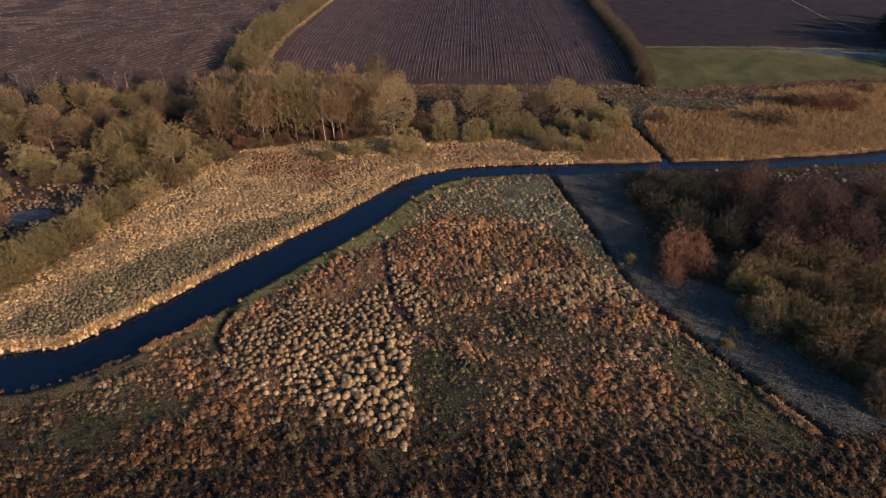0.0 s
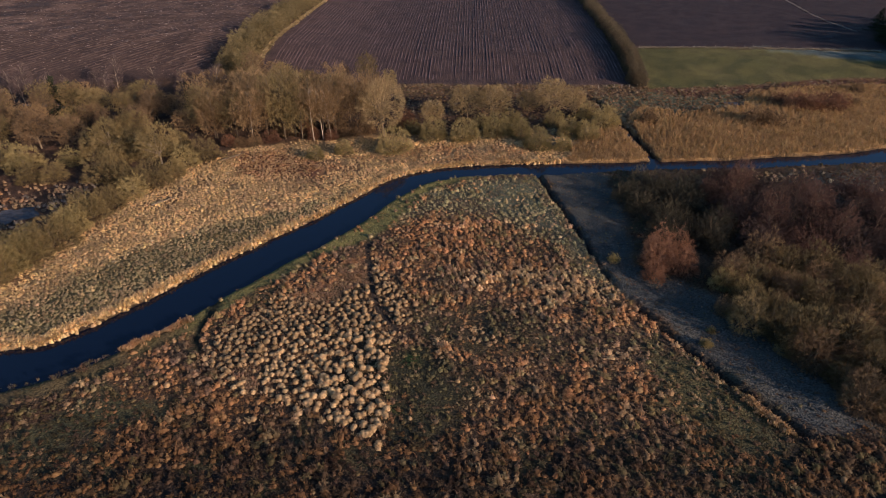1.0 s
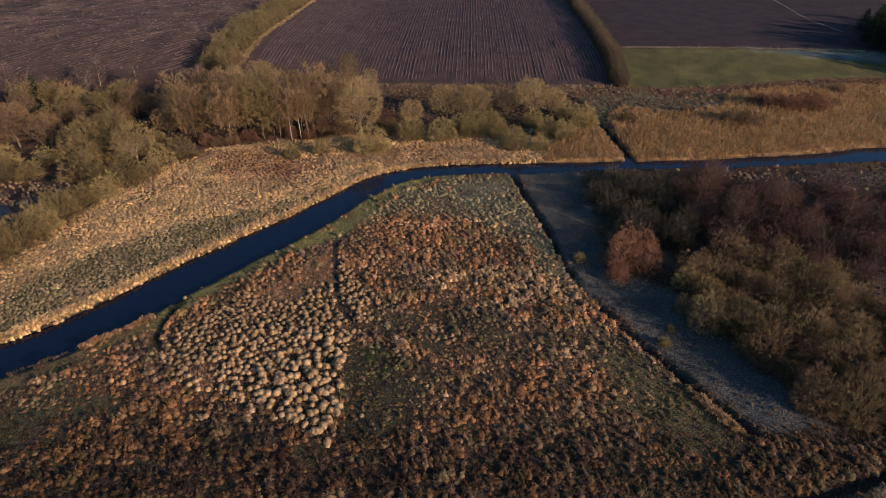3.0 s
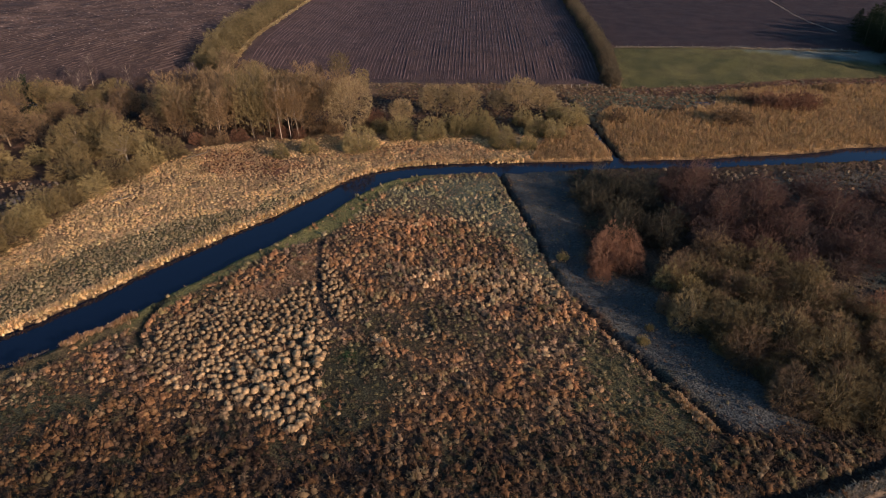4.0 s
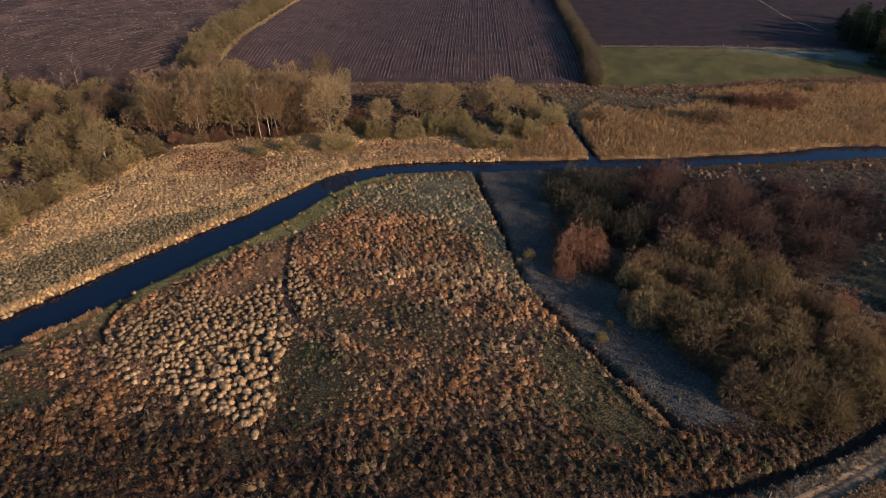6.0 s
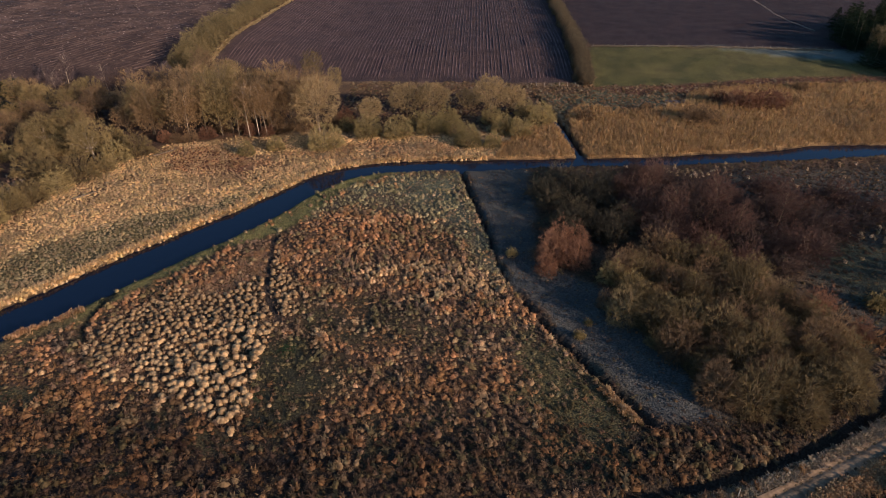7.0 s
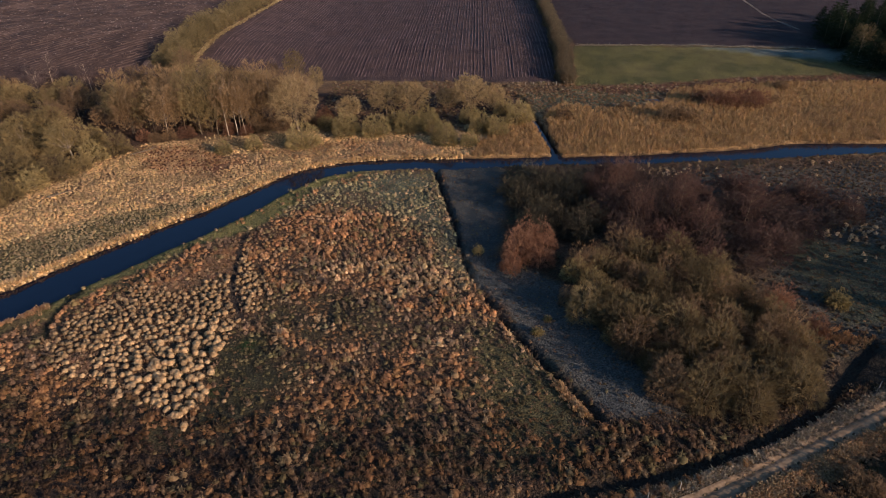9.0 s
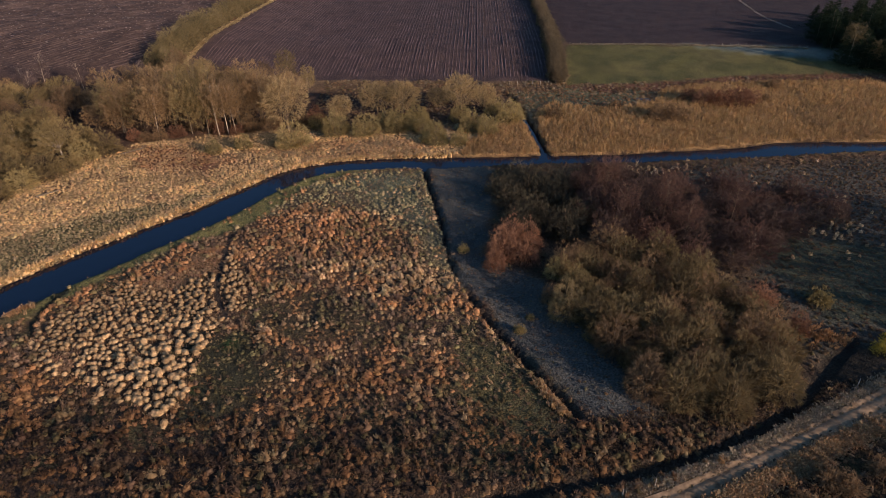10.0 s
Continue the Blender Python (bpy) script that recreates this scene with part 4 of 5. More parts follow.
def shrub(seed, tall, wide, bark, twigs, label, name="bush", stems=14, upright=0.0, group="", fine=(5200, 0.034)):
    """A many-stemmed leafless bush: stems fan out to a dome and end in fine upright twigs."""
    w = Wood(seed)
    rng = w.rng
    lobes = [rng.uniform(0, 6.283) for _ in range(4)]

    def dome(p):
        """Pulls a twig's tip back to the uneven outline."""
        a = math.atan2(p.y, p.x)
        k = 1 + 0.12 * math.sin(2 * a + lobes[0]) + 0.10 * math.sin(3 * a + lobes[1]) + 0.09 * math.sin(6 * p.z / tall + 2 * a + lobes[2]) + 0.03 * math.sin(7 * a + 9 * p.z / tall + lobes[3])
        out = math.hypot(math.hypot(p.x, p.y) / wide, max(p.z, 0) / tall) / k
        return p if out < 1 else p * (rng.uniform(0.93, 1.04) / out)

    for k in range(stems):
        tilt = (4 + 78 * ((k + rng.random()) / stems) ** 0.75) * (1 - upright)
        d = w.aside(Vector((0, 0, 1)), tilt)
        reach = 1 / math.hypot(math.hypot(d.x, d.y) / wide, d.z / tall) * rng.uniform(0.8, 0.95)
        root = Vector((rng.gauss(0, 0.15 * wide), rng.gauss(0, 0.15 * wide), -0.1))
        path = [dome(p) * 0.92 for p in w.run(root, d, reach, 4, 0.07, 0.05)]
        w.limb(path, [0.05, 0.042, 0.034, 0.024, 0.014], 3)
        for j in range(5):
            v = 0.3 + 0.7 * (j + rng.random()) / 5
            m = min(int(v * 4), 3)
            at = path[m].lerp(path[m + 1], v * 4 - m)
            e = (w.aside(d, rng.uniform(12, 42)) + Vector((0, 0, 0.35))).normalized()
            end = dome(at + e * reach * rng.uniform(0.2, 0.36)) * 0.93
            w.twig(at, end, 0.026)
            for _ in range(3):
                q = at.lerp(end, rng.uniform(0.1, 0.8))
                g = (w.aside(e, rng.uniform(10, 38)) + Vector((0, 0, 0.25))).normalized()
                w.twig(q, dome(q + g * reach * rng.uniform(0.10, 0.2)) * 0.96, 0.020)
    shell(w, dome, Vector((0, 0, tall * 0.3)), (tall + wide) / 2, *fine)
    return w.thing(name, bark, twigs, label, "bush", group)


def spruce(seed, tall, wide):
    w = Wood(seed)
    rng = w.rng
    trunk = w.run(Vector((0, 0, -0.2)), Vector((0, 0, 1)), tall, 6, 0.01, 0.05)
    w.limb(trunk, [tall * 0.015 * (1 - 0.9 * k / 6) for k in range(7)], 6)
    for k in range(110):
        u = 0.06 + 0.92 * k / 110
        at = Vector((0, 0, tall * u))
        a = rng.uniform(0, 6.283)
        d = Vector((math.cos(a), math.sin(a), -0.25 + 0.3 * u)).normalized()
        w.spray(at, d, wide * (1.03 - u) * rng.uniform(0.8, 1.15) + 0.25, 6, 2, 0.07, 40)
    root = w.thing("spruce", BARK, NEEDLES, "dark green spruce at the wood's edge", "tree", "trees of the dark wood")
    return root


def planted(base, places, rng, sizes=(0.85, 1.15)):
    """Sets the first plant and its copies at the places; each place is x, y or x, y, size."""
    for k, place in enumerate(places):
        px, py = place[:2]
        s = (place[2] if len(place) > 2 else 1.0) * rng.uniform(*sizes)
        m = pose(px, py, float(height(np.array([px]), np.array([py]))[0]) - 0.05, rng.uniform(-3, 3), rng.uniform(-3, 3), rng.uniform(0, 360))
        ob = base[k % len(base)] if k < len(base) else copy_thing(base[k % len(base)], m)
        ob.matrix_basis = m @ Matrix.Diagonal((s, s, s * rng.uniform(0.92, 1.08), 1))


def strewn(poly, gap, seed, jitter=0.45):
    """Places inside an outline."""
    p = np.array(poly)
    rng = np.random.default_rng(seed)
    X, Y = np.meshgrid(np.arange(p[:, 0].min(), p[:, 0].max(), gap), np.arange(p[:, 1].min(), p[:, 1].max(), gap))
    x, y = (X + rng.uniform(-jitter, jitter, X.shape) * gap).ravel(), (Y + rng.uniform(-jitter, jitter, X.shape) * gap).ravel()
    keep = within(x, y, list(map(tuple, poly)), 0.01, 0.0) > 0.5
    out = [(float(a), float(b)) for a, b in zip(x[keep], y[keep])]
    random.Random(seed).shuffle(out)
    return out


rng = random.Random(7)
WOOD_GROUP, SCRUB_GROUP = "trees of the riverside wood", "bushes of the riverside scrub"

# the riverside wood beyond the meadow
front = [(-30.5, 118.4), (-34.6, 120.5), (-37, 117), (-27.0, 118.2), (-23.4, 121.8), (-20.2, 119.4), (-28.8, 119.6), (-17.4, 123.5), (-37.5, 122.5), (-31, 125), (-24.5, 127), (-18.5, 128), (-40.5, 119), (-43.5, 123.5), (-41, 126.5), (-36, 128), (-28, 130), (-22, 131.5), (-34, 133), (-45, 129), (-26, 123.5), (-33, 122.5), (-15.5, 127), (-39, 131.5), (-47.5, 121), (-44.5, 118.5), (-20, 123), (-30, 121.5), (-16, 121), (-38.5, 125.5), (-21, 126.5), (-42, 133), (-50, 125), (-27.5, 126.5), (-13.5, 130), (-48, 132)]
underwood = [(-36, 115.5), (-33, 117), (-38.5, 114.5), (-21, 118.3), (-18, 120), (-24.8, 118.8), (-14.5, 121.5, 1.2), (-41, 115), (-8, 123), (-6, 126, 1.2), (-31.5, 121), (-27, 122.5), (-21, 124)]
planted([shrub(145 + k, 2.6, 1.9, BARK, (BROWN, RUST)[k], 'low brown leafless undergrowth below the trees', group=SCRUB_GROUP) for k in range(2)], underwood, rng, (0.8, 1.3))
planted([tall_tree(101 + k, 12.2, 3.9, 0.10, BARK, (OLIVE, TAWNY, TAWNY)[k], ("slender leafless tree with straight dark trunk", "slender leafless tree with grey-brown trunk", "slender leafless tree with olive twigs")[k], group=WOOD_GROUP) for k in range(3)], front, rng, (0.88, 1.05))
planted([tall_tree(104, 11.5, 2.6, 0.3, PALE, TAWNY, 'slender leafless birch with a white trunk at the edge', name='birch', group=WOOD_GROUP)], [(-24.5, 117.4), (-22.8, 118.0), (-21.0, 117.6), (-36.5, 116.2, 0.8)], rng, (0.92, 1.05))
inner = strewn([(-112, 116), (-62, 112), (-42, 115), (-34, 124), (-14, 128), (-8, 136), (-12, 147), (-50, 152), (-112, 148)], 6.0, 31)
back = [p for p in inner if p[1] > 136 and p[0] < -46]
inner = [p for p in inner if p not in back]
cut = len(inner) // 2
planted([tall_tree(115, 10.5, 2.6, 0.15, PALE, BIRCHTWIG, 'slender pinkish-grey leafless birch at the back of the wood', name='birch', group=WOOD_GROUP)], back, rng, (0.55, 0.85))
planted([tall_tree(111 + k, 10.0, 3.2, 0.2, BARK, (BROWN, OLIVE)[k], "leafless brown-twigged tree in the dense wood", group=WOOD_GROUP) for k in range(2)], inner[:cut], rng, (0.65, 1.0))
planted([round_tree(121 + k, 8.8, 4.6, BARK, (OLIVE, TAWNY, BROWN)[k], ("olive-twigged", "tawny-twigged", "brown-twigged")[k] + " leafless tree in the dense wood", group=WOOD_GROUP) for k in range(3)], inner[cut:], rng, (0.6, 0.95))
planted([round_tree(131, 12.4, 5.6, BARK, OAKTWIG, "large round-crowned olive-brown tree at the wood's corner", group=WOOD_GROUP)], [(-10.6, 119.8)], rng, (1, 1))
planted([round_tree(132, 7.6, 4.3, BARK, OAKTWIG, "spreading leafless oak on the rough field edge", name="oak", group="oaks by the field")], [(12.5, 130.0), (7.0, 130.2, 0.92), (25.5, 132, 0.95), (30.6, 133.4, 0.8), (-0.6, 126, 0.72), (20.6, 133, 0.75)], rng, (0.95, 1.08))
planted([round_tree(133, 9.5, 5.2, PALE, OLIVE, "branchy pale-limbed leafless tree amid the scrub", group=WOOD_GROUP)], [(-51, 106, 0.8), (-62, 110, 0.75)], rng, (1, 1))
planted([spruce(141, 10, 2.6)], [(-86, 135), (-83, 137, 0.8), (-57, 138, 0.7)], rng, (0.9, 1.0))

# the scrub in front of the wood and along the bank
scrub = strewn([(-80, 62), (-62, 58), (-56, 68), (-54, 78), (-53.5, 86), (-50, 97), (-43, 111), (-46, 117), (-70, 114), (-95, 112)], 6.9, 32)
scrub = [p for p in scrub if not (-75 < p[0] < -60 and 80 < p[1] < 95)]
edge = [(-58.5, 65.5), (-57, 69), (-55.8, 72.5), (-54.8, 76), (-54.6, 80), (-54, 84), (-52.5, 88), (-50.5, 92.5), (-49, 97), (-46.5, 100.5), (-46, 104.5), (-43.5, 108), (-60, 71), (-58, 76)]
planted([shrub(151 + k, 5.0, 3.3, BARK, (OLIVE, LIME, OLIVE)[k], "rounded leafless willow bush with olive twigs", group=SCRUB_GROUP, fine=(5600, 0.030)) for k in range(3)], edge + scrub, rng, (0.7, 1.12))
planted([shrub(161, 2.2, 2.6, RUST, RUST, "low russet shrub on the frosted wet ground", group=SCRUB_GROUP)], [(-73, 86), (-77, 89), (-70, 83.5, 0.8), (-80, 85)], rng)
bank = [(-22.4, 108.0, 0.5), (-17.4, 110.6, 0.55), (-7.8, 111.4, 0.92), (-0.2, 117.5, 0.85), (6.0, 117.0, 0.9), (12.6, 119.2, 0.9), (20.2, 112.6, 0.9), (25.0, 111.8, 0.55), (30.7, 117.6, 0.8), (27.6, 119.4, 0.8), (-4.6, 121, 0.6), (9.6, 122.5, 0.7),
        (17.5, 119.2, 0.8), (25.3, 125, 0.7), (36, 124.5, 0.9), (33, 129.5, 0.7), (38, 131, 0.5), (16, 125.5, 0.75)]
planted([shrub(171 + k, 5.6, 3.4, BARK, LIME, "rounded olive-brown willow bush on the far bank", stems=22, upright=0.25, group="willow bushes on the bank", fine=(9000, 0.030)) for k in range(2)], bank, rng, (0.95, 1.08))

# hedges between the fields
left_line, right_line = curve([(-51.5, 158), (-50, 180), (-48, 210), (-45.5, 250), (-44, 275)], 20), curve([(50.5, 151), (51.5, 168), (52.5, 186), (54, 210), (55.5, 240), (58, 275)], 20)
hedge = [(float(p[0]) + o, float(p[1])) for p in left_line[::3] for o in (0.6, -3.0)]
planted([shrub(181, 4.8, 3.2, BARK, HEDGE, "yellowish leafless hedge shrub between ploughed fields", name="hedge_shrub", group="left field hedge")], hedge, rng, (0.85, 1.15))
hedge = [(float(p[0]) + rng.uniform(-0.6, 0.6), float(p[1])) for p in right_line[::2]]
planted([shrub(182, 4.0, 2.4, BARK, DULLHEDGE, "brown leafless hedge shrub beside the green field", name="hedge_shrub", group="right field hedge")], hedge, rng, (0.85, 1.15))

# the scrub beyond the ditch
olive_scrub = strewn([(38, 64), (35.5, 60), (38, 54), (40.5, 48), (43, 41.5), (50, 40.5), (57, 43), (61, 47.5), (60, 55), (58, 62), (54, 68), (47, 71), (41, 70)], 2.4, 34)
planted([shrub(191 + k, 4.2, 2.2, BARK, (THICKET, THICKET, BROWN)[k], ("leafless olive-grey willow bush in the thicket", "leafless olive-grey willow bush in the thicket", "leafless brown willow bush in the thicket")[k], upright=0.4, group="thicket beyond the ditch", fine=(5200, 0.024)) for k in range(3)], olive_scrub, rng, (0.6, 1.2))
planted([shrub(194, 4.0, 1.7, BARK, LIME, "pale yellowish willow bush at the thicket's edge", upright=0.35, group="thicket beyond the ditch", fine=(4600, 0.024))], [(37.6, 64.0), (39.3, 62.0, 0.9), (40.2, 59.4, 0.8), (43, 57.5, 0.8), (41.6, 65.4, 0.8), (47, 62, 0.9)], rng, (0.9, 1.1))
planted([shrub(195, 5.0, 2.4, RUST, RUST, "upright russet-orange leafless bush beside the thicket", upright=0.35, stems=18, group="russet bushes", fine=(5200, 0.024))], [(30.8, 69.5, 1.1), (33.5, 68, 0.9), (29.5, 66.5, 0.7), (34.5, 72, 0.9), (32, 73), (61, 58, 0.7), (63, 53, 0.6)], rng, (0.95, 1.05))
planted([shrub(196, 1.5, 1.1, LIME, LIME, "small yellow-green bush by the ditch", group="small ditch bushes", fine=(1500, 0.03))], [(25.3, 70.8), (31.5, 53, 0.8), (33, 55.5, 0.6), (68.3, 58.5, 1.7)], rng)
planted([shrub(197, 1.2, 1.6, LIME, YELLOW, "low bright yellow-green bush at the wet hollow", group="small ditch bushes", fine=(1500, 0.03))], [(70.6, 49.6), (72.6, 51.2, 0.9), (75, 53.0, 0.8)], rng)
dark_scrub = strewn([(29.5, 92), (30, 80), (36, 73), (45, 71), (54, 69), (62, 64), (70, 72), (84, 80), (80, 88), (60, 94), (42, 96)], 4.0, 35)
# western bushes take the twig colour that has the shade painted in
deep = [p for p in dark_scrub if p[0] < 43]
planted([shrub(203, 5.0, 3.0, BARK, SHADEOLIVE, "olive leafless alder bush with deep shade in its colour", group="shaded alder thicket", fine=(3000, 0.028))], deep, rng, (0.7, 1.1))
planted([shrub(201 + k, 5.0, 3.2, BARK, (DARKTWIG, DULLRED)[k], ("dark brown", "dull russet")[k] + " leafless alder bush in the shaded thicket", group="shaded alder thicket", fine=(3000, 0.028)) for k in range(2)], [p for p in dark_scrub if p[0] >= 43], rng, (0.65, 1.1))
planted([tall_tree(205, 9.5, 2.9, 0.2, BARK, DULLRED, "reddish leafless young birch standing in the thicket", name="birch", group="young birches")], [(46.5, 90.5, 0.65), (49, 89, 0.7), (54.8, 77.7), (48.6, 77, 0.9), (56.5, 73, 0.9), (65, 78, 0.8), (44, 88, 0.55)], rng, (0.85, 1.1))

# bushes in the reeds and by the road
planted([shrub(211, 2.4, 2.4, BARK, BROWN, "low dark bush standing in the reeds", group="bushes in the reeds")], [(68.2, 125.5, 1.2), (71, 124.8, 1.25), (60.2, 132.2, 0.8), (45.8, 126.5, 1.1), (96, 137, 0.6), (101.4, 146, 0.9)], rng)
planted([shrub(213, 2.8, 2.6, BARK, RUST, "low reddish-brown leafless bush in the reeds", group="bushes in the reeds")], [(78.7, 138), (81.5, 135.6, 1.3), (84.5, 134.4, 1.5), (88.3, 134.2, 1.4), (91.5, 136, 1.1)], rng)
planted([shrub(212, 1.5, 1.5, BROWN, BROWN, "low brown bush on the road verge", group="verge bushes", fine=(1500, 0.03))], [(55.8, 32.4, 1.2), (57.2, 31.6, 1.1), (61, 33.5), (52.6, 30.6, 0.8)], rng)

# the dark wood that closes the valley's eastern side
dark_wood = strewn([(132, 196), (126, 176), (125, 160), (131, 148), (160, 146), (165, 205)], 5.0, 36)
planted([spruce(221, 8.5, 3.0), spruce(223, 10, 3.2)], dark_wood, rng, (0.75, 1.15))
planted([tall_tree(224, 9, 3.4, 0.15, PALE, OLIVE, "pale leafless tree before the dark spruces", group="trees of the dark wood")], [(129.5, 165), (134, 172, 0.9), (131, 158, 0.8)], rng, (0.95, 1.05))
# unseen belts added out of view to shade the eastern marsh and road
east_belt = strewn([(116, -62), (114, 40), (120, 62), (134, 62), (130, -62)], 5.4, 37)
east_belt += strewn([(84, -42), (82, -5), (98, -2), (100, -42)], 9.5, 38)
# more unseen trees, set to throw shade on the road's far part
road_trees = strewn([(80, 17), (79, 29), (88, 36), (100, 32), (98, 14)], 6.2, 40)
planted([tall_tree(233, 9.5, 3.6, 0.08, BARK, DARKTWIG, "unseen leafless dark tree added to shade the road", limbs=12, group="roadside trees", fine=(1800, 0.06))], road_trees, rng, (0.85, 1.15))
# unseen trees added to shade the green and right fields
east_belt += strewn([(150, 130), (148, 166), (170, 172), (172, 130)], 6.0, 41)
planted([tall_tree(231, 20, 6, 0.08, BARK, DARKTWIG, "tall unseen leafless tree added in the east to cast shade", limbs=10, group="eastern tree belt", fine=(500, 0.12)), spruce(232, 18, 4.6)], east_belt, rng, (0.85, 1.15))


# ---- fields ----
def ridges(name, poly, heading, gap, tall, mat, seed, label):
    """Ploughed ridges laid over the ground, parallel to the heading."""
    rng = np.random.default_rng(seed)
    d = np.array((math.sin(radians(heading)), math.cos(radians(heading))))
    n = np.array((d[1], -d[0]))
    p = np.array(poly)
    mid = p.mean(0)
    reach = np.abs((p - mid) @ n).max()
    along = np.arange(-150, 150, 3.0)
    V, F, base = [], [], 0
    for off in np.arange(-reach, reach, gap):
        o = off + rng.uniform(-0.12, 0.12) * gap
        c = mid + n * o + d[None] * along[:, None]
        ok = within(c[:, 0], c[:, 1], poly, 0.01, 0.0) > 0.5
        ok &= (c[:, 1] < 275) & (np.abs(c[:, 0]) < 190)
        idx = np.flatnonzero(ok)
        if len(idx) < 3:
            continue
        c = c[idx[0]:idx[-1] + 1] + n * rng.normal(0, 0.025, (idx[-1] - idx[0] + 1, 1))
        h = tall * rng.uniform(0.75, 1.2, len(c)) * rng.uniform(0.6, 1.5)
        half = gap * 0.33
        z = height(c[:, 0], c[:, 1])
        rows = [np.c_[c - n * half, z - 0.12], np.c_[c, z + h], np.c_[c + n * half, z - 0.12]]
        V.append(np.stack(rows, 1).reshape(-1, 3))
        q = sheet(3, len(c))
        F.append(q + base)
        base += len(c) * 3
    tagged(linked(name, np.vstack(V), np.vstack(F), mat), label, "field", kind="stuff")


ridges("plough_ridges", [(-45, 156), (48.5, 152), (50, 185), (52, 240), (53, 275), (-40, 275), (-41, 248)], 2.0, 0.95, 0.085, PLOUGH, 81, "dark purple-brown ploughed ridges running uphill")
ridges("stubble_rows", [(-60, 158), (-53, 210), (-50, 275), (-185, 275), (-185, 156)], 52.0, 1.3, 0.09, STUBBLE, 82, "pale flecked rows of a bare stubble field")


def clods():
    x, y, rng = spread(-160, -54, 157, 260, 1.5, 83)
    keep = (within(x, y, LEFT_FIELD, 0.5, 0.2) > 0.6) & (rng.random(len(x)) < 0.5)
    x, y = x[keep], y[keep]
    tones = pick(rng, len(x), [(0.38, 0.30, 0.24), (0.22, 0.16, 0.12)], [0.6, 0.5])
    tagged(sown("stubble_wisps", x, y, rng.uniform(0.3, 0.7, len(x)), rng.uniform(0.12, 0.3, len(x)), tones, 5, 1.0, 0.25, 84), "pale straw wisps strewn on bare earth", "stubble", kind="stuff")


clods()


def fence(places, label):
    root = tagged(new("fence"), label, "fence")
    me = None
    for px, py in places:
        if me is None:
            bm = bmesh.new()
            bmesh.ops.create_cone(bm, cap_ends=True, segments=7, radius1=0.055, radius2=0.045, depth=1.0)
            me = bpy.data.meshes.new("post")
            bm.to_mesh(me)
            bm.free()
            me.materials.append(POST)
        ob = new("post", me)
        ob.parent = root
        ob.location = (px, py, float(height(np.array([px]), np.array([py]))[0]) + 0.36)
    return root


line = curve([(57.5, 179), (84, 177.3), (104, 175.3), (122, 172.6)], 9)
fence([tuple(p) for p in line], "pale wooden post fence between two fields")
fence([(38 + 1.9 * k, 149.5 + 0.15 * math.sin(k)) for k in range(8)], "short weathered post fence at the field corner")


def verge(name, line, wide, tones, label, seed, tall=0.5, per=5, blades=(7, 0.2)):
    """A strip of long pale grass along a line."""
    rng = np.random.default_rng(seed)
    p = curve(line, 60)
    x, y = np.repeat(p[:, 0], per), np.repeat(p[:, 1], per)
    x, y = x + rng.normal(0, wide, len(x)), y + rng.normal(0, wide, len(x))
    t = pick(rng, len(x), tones, [1.0] * len(tones))
    tagged(sown(name, x, y, rng.uniform(0.3, 0.6, len(x)), rng.uniform(0.6, 1.2, len(x)) * tall, t, blades[0], 0.9, blades[1], seed + 1), label, "grass", kind="stuff")


verge("field_verge", [(-48.2, 158), (-46.6, 180), (-44.6, 210), (-42.2, 250), (-41, 270)], 0.35, [(0.5, 0.4, 0.2), (0.4, 0.3, 0.15)], "pale grass strip below the hedge", 91)
verge("fence_grass", [(57.5, 179.2), (84, 177.5), (104, 175.5), (122, 172.8)], 0.3, [(0.42, 0.36, 0.24), (0.3, 0.25, 0.16)], "bleached grass under the fence line", 93, 0.4)
verge("far_track_verge", [(128.5, 196), (127.5, 212), (129.5, 232), (133, 255)], 0.16, [(0.36, 0.32, 0.26), (0.30, 0.26, 0.21)], "pale verge of a far field track", 95, 0.2, 3)
road_side = curve([(30, 28.2), (38.1, 31.3), (43.2, 32.9), (48.9, 35.2), (55.3, 38.3), (58.8, 40.1), (64.1, 42.9), (72, 47.2)], 2)
verge("road_verge_straw", [tuple(p) for p in road_side], 0.30, [(0.44, 0.35, 0.215), (0.34, 0.265, 0.16), (0.22, 0.20, 0.145)], "short pale straw grass along the road", 101, 0.28, 2, (9, 0.10))
verge("road_south_verge", [(41.5, 28.3), (45.6, 30.5), (49.8, 32.6), (54.1, 34.8), (58.6, 37.0), (63, 39.0)], 0.22, [(0.38, 0.31, 0.20), (0.28, 0.225, 0.14)], "thin strip of pale straw grass beside the wheel ruts", 107, 0.22, 2, (9, 0.10))
verge("road_verge_grass", [(44.4, 29.2), (47.2, 30.9), (50.2, 32.2), (53.8, 33.9), (56.4, 35.2), (60.0, 36.9), (64, 38.8)], 0.4, [(0.46, 0.33, 0.17), (0.36, 0.20, 0.09), (0.26, 0.21, 0.12)], "rough straw and rust grass on the road's south side", 103, 0.45, 7, (10, 0.12))
verge("russet_sedge", [(60.5, 53.5), (62.5, 52.3), (65, 52.0), (67, 51.6)], 0.9, [(0.50, 0.30, 0.13), (0.40, 0.22, 0.09)], "russet sedge tufts beside the thicket", 105, 0.6, 1, (16, 0.07))
verge("ditch_end_sedge", [(32.6, 44.6), (33.8, 42.2), (35.0, 40.2)], 0.28, [(0.52, 0.36, 0.18), (0.46, 0.30, 0.14)], "bright straw sedge at the ditch end", 97, 0.6, 1, (14, 0.08))
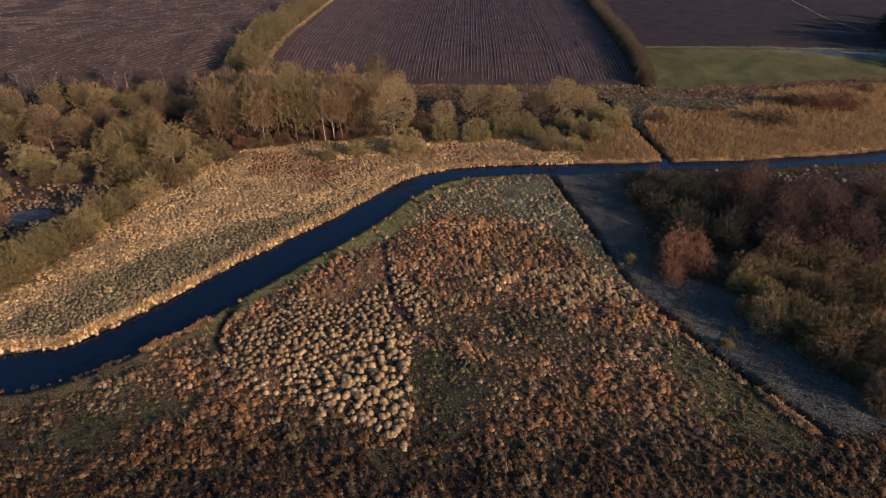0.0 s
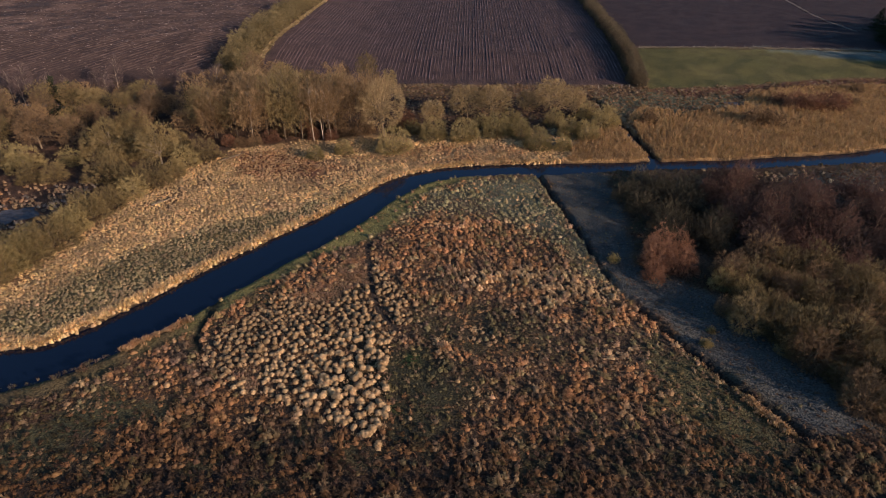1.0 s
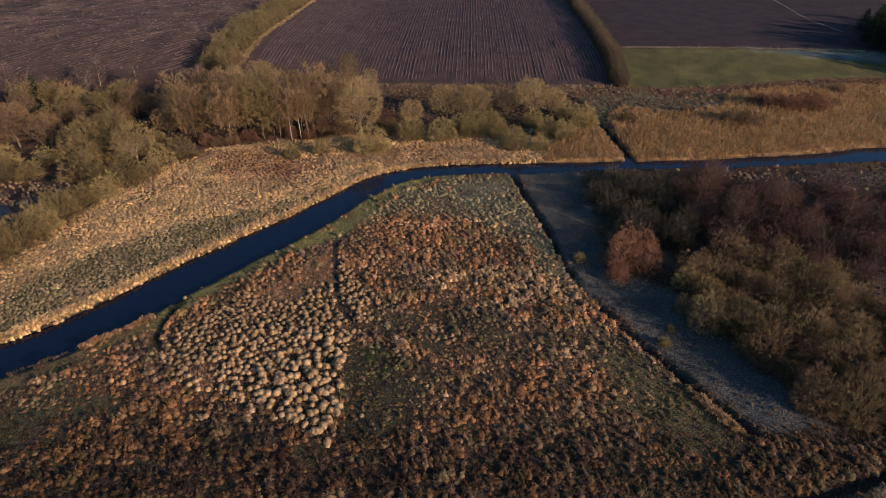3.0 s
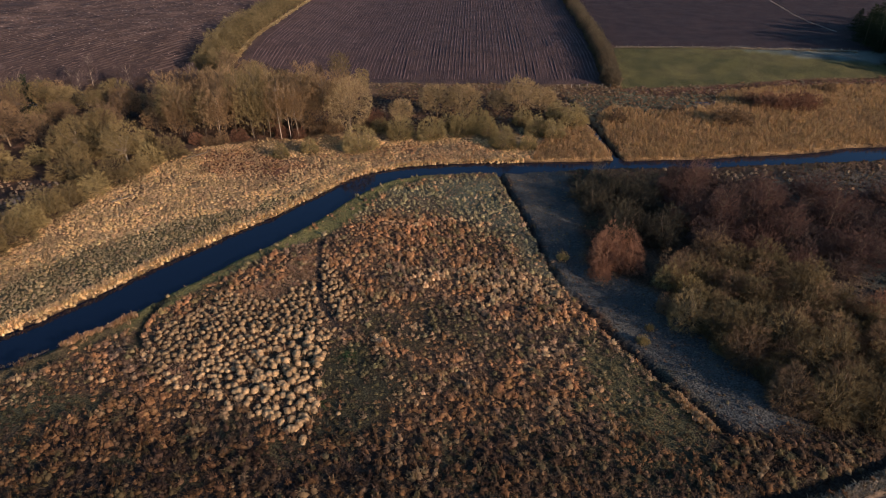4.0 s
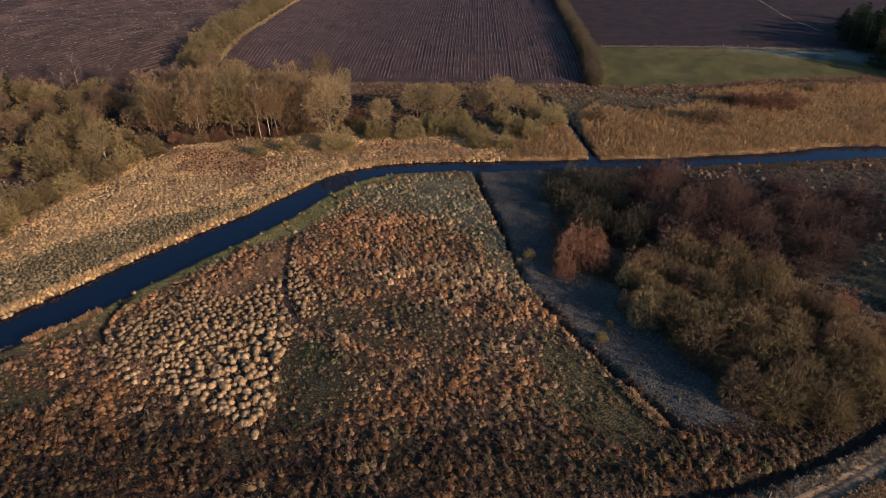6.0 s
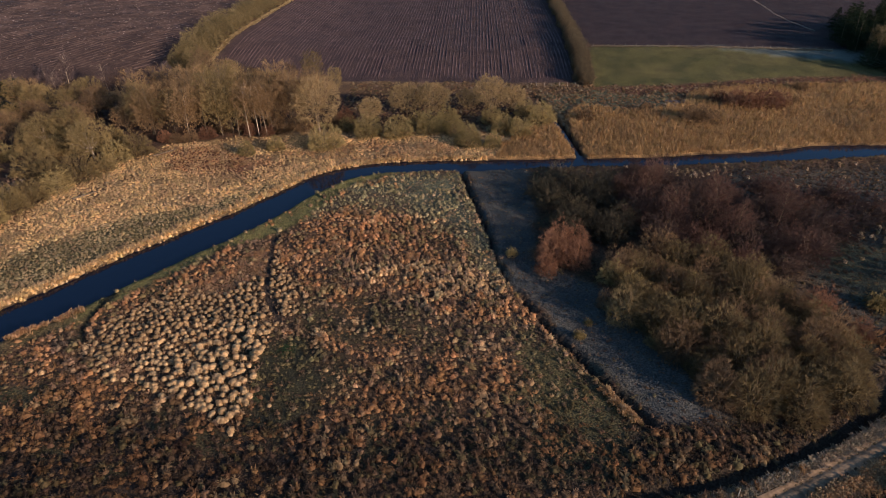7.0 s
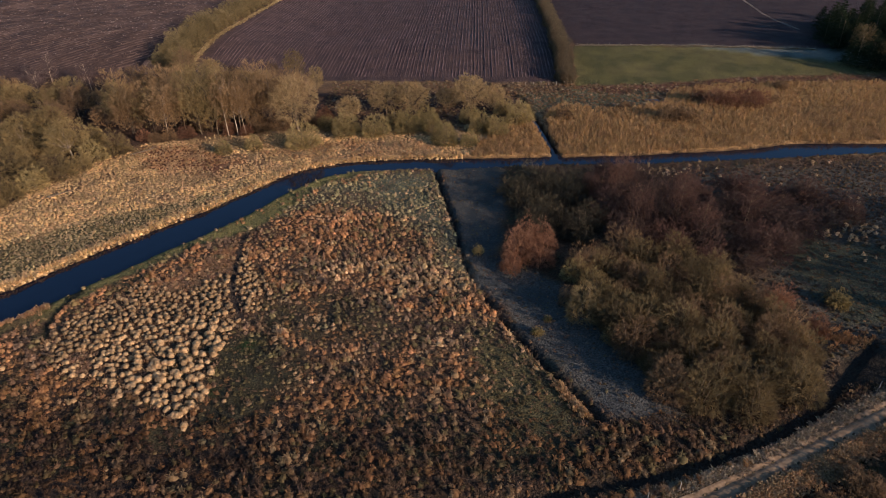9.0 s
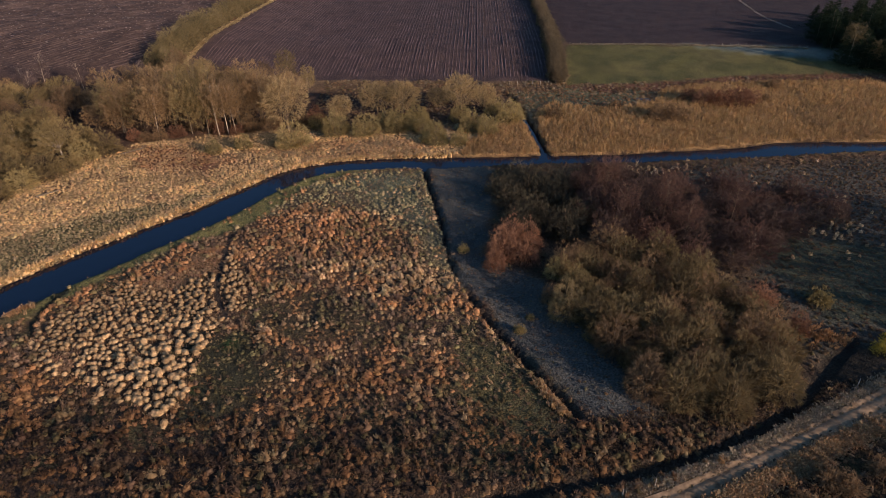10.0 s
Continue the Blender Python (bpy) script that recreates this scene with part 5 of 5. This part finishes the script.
verge("bank_sedge", [(-34.3, 53.4), (-33.2, 54.6), (-31.4, 56.4), (-29, 58.6)], 0.6, [(0.5, 0.34, 0.17), (0.4, 0.24, 0.11)], "straw sedge fringe at the water's edge", 99, 0.7, 1, (14, 0.08))


def marsh_tussocks():
    """Loose pale tussocks over the open marsh east of the thicket."""
    x, y, rng = spread(48, 92, 68, 103, 0.95, 111)
    patch = np.clip(within(x, y, [(74.5, 73.5), (81.5, 73), (84, 77.5), (77, 78)], 0.8, 0.5) + within(x, y, [(74, 89), (86, 87), (85, 80.5), (79, 83)], 1.2, 0.8) + within(x, y, [(51, 98), (58, 100.5), (66, 98.5), (62, 95)], 1.0), 0, 1)
    keep = (shore(x, y) > 0.4) & (rng.random(len(x)) < 0.04 + 0.75 * patch)
    x, y = x[keep], y[keep]
    tones = pick(rng, len(x), [(0.60, 0.47, 0.27), (0.48, 0.34, 0.17), (0.36, 0.25, 0.13)], [1.0, 0.8, 0.4])
    tagged(sown("marsh_tussocks", x, y, rng.uniform(0.35, 0.55, len(x)), rng.uniform(0.3, 0.5, len(x)), tones, 16, 0.9, 0.08, 113, domed=True), "pale straw tussocks scattered over shaded marsh", "tussocks", kind="stuff")


marsh_tussocks()


def flood(x, y, rx, ry, seed):
    rng = np.random.default_rng(seed)
    n = 28
    a = np.arange(n) * 2 * math.pi / n
    r = 1 + 0.25 * np.sin(2 * a + seed) + 0.15 * np.sin(5 * a + 2 * seed) + rng.normal(0, 0.05, n)
    z = float(height(np.array([x]), np.array([y]))[0]) + 0.10
    v = np.vstack([[(x, y, z)], np.c_[x + rx * r * np.cos(a), y + ry * r * np.sin(a), np.full(n, z)]])
    f = [(0, 1 + k, 1 + (k + 1) % n) for k in range(n)]
    tagged(linked("flood_pool", v, f, ICE), "shallow frozen flood pool in the marsh", "pool", kind="structure")


for k, place in enumerate([(-66.5, 85, 3.0, 3.2), (69, 138.3, 5, 1.3), (-92, 141, 6, 2.0)]):
    flood(*place, k + 1)


def flood_margin():
    """Straw and russet tufts standing round and in the flooded hollow."""
    x, y, rng = spread(-82, -58, 76, 98, 0.8, 115)
    keep = (rng.random(len(x)) < 0.25 + 0.7 * smooth(0.45, 0.6, patchy(x, y, 4, 116))) & (np.hypot((x + 66.5) / 3.2, (y - 85) / 3.4) > 0.85)
    x, y = x[keep], y[keep]
    tones = pick(rng, len(x), [STRAW, RUSTY, BROWNISH, (0.22, 0.22, 0.20)], [0.8, 0.9 * (x < -68) + 0.1, 0.6, 0.7], patchy(x, y, 2, 117))
    tagged(sown("flood_margin_grass", x, y, rng.uniform(0.3, 0.55, len(x)), rng.uniform(0.2, 0.5, len(x)), tones, 16, 1.1, 0.06, 118, domed=True), "straw and russet tufts round the frosted hollow", "grass", kind="stuff")


flood_margin()


def fallen_trunk(x, y, length, turn, label):
    """A bare log with a few broken stubs, lying on the ground."""
    w = Wood(int(length * 10))
    path = w.run(Vector((0, 0, 0.2)), Vector((1, 0, 0.08)), length, 5, 0.06, 0.0)
    w.limb(path, [0.15, 0.14, 0.12, 0.10, 0.08, 0.04], 7)
    for k in (1, 2, 3, 4):
        side = w.run(path[k], w.aside(Vector((1, 0, 0.3)).normalized(), 55), 0.9, 2, 0.1, 0.1)
        w.limb(side, [0.08, 0.06, 0.03], 4)
    ob = linked("fallen_trunk", [tuple(p) for p in w.bv], w.bf, BARK, smoothed=True)
    ob.matrix_basis = pose(x, y, float(height(np.array([x]), np.array([y]))[0]), 0, 0, turn)
    tagged(ob, label, "log")


fallen_trunk(-9.5, 119.5, 6.5, 25, "pale bleached tree trunk fallen below the wood")
fallen_trunk(-40.2, 106.8, 5.0, 40, "grey fallen trunk at the scrub's edge")
fallen_trunk(-45.5, 88.0, 4.2, 48, "long thin fallen trunk lying in straw grass")
fallen_trunk(57.2, 43.6, 2.4, 50, "short pale log at the thicket's edge")
for px, py in ((41.0, 31.9), (38.0, 30.9), (64.9, 44.1)):
    bm = bmesh.new()
    bmesh.ops.create_cone(bm, cap_ends=True, segments=8, radius1=0.05, radius2=0.035, depth=1.1)
    me = bpy.data.meshes.new("marker_stake")
    bm.to_mesh(me)
    bm.free()
    me.materials.append(POST)
    ob = tagged(new("marker_stake", me), "thin pale wooden stake on the road verge", "stake", "road verge stakes")
    ob.location = (px, py, float(height(np.array([px]), np.array([py]))[0]) + 0.5)


def bank_drift():
    """Dead stalks and mats of weed in the shallow water of the near bank."""
    rng = np.random.default_rng(5)
    p = curve([(-48, 46.4), (-43, 46.9), (-38.5, 48.1), (-36.2, 50.3), (-34.6, 53.0)], 24)
    x, y = p[:, 0], p[:, 1]
    x, y = x + rng.normal(-0.2, 0.5, len(x)), y + rng.normal(0.3, 0.5, len(x))
    t = pick(rng, len(x), [(0.16, 0.09, 0.05), (0.26, 0.20, 0.12), (0.10, 0.09, 0.05)], [1, 0.7, 1])
    tagged(sown("bank_drift_weed", x, y, rng.uniform(0.2, 0.5, len(x)), rng.uniform(0.2, 0.5, len(x)), t, 12, 1.1, 0.08, 6, sink=-0.25), "dark dead stalks and weed at the waterline", "weed", kind="stuff")


bank_drift()


def bank_fringe():
    """Shaggy straw hanging over the far bank's edge."""
    rng = np.random.default_rng(8)
    p = RIVER[(RIVER[:, 0] > -60) & (RIVER[:, 0] < 24)]
    p = curve(p, 5)
    d = np.gradient(p[:, :2], axis=0)
    n = np.c_[-d[:, 1], d[:, 0]] / np.hypot(d[:, 0], d[:, 1])[:, None]
    q = np.repeat(p, 4, 0)
    off = q[:, 2] + rng.uniform(-0.25, 0.8, len(q))
    x, y = q[:, 0] + np.repeat(n[:, 0], 4) * off, q[:, 1] + np.repeat(n[:, 1], 4) * off
    x, y = x + rng.normal(0, 0.15, len(x)), y + rng.normal(0, 0.15, len(x))
    keep = shore(x, y) > -0.3
    x, y = x[keep], y[keep]
    t = pick(rng, len(x), [BLEACHED, STRAW, GREYSTRAW], [1, 0.6, 0.2])
    tagged(sown("bank_fringe_straw", x, y, rng.uniform(0.3, 0.5, len(x)), rng.uniform(0.25, 0.5, len(x)), t, 13, 1.05, 0.09, 9), "bleached straw fringe hanging over the river bank", "grass", kind="stuff")


bank_fringe()
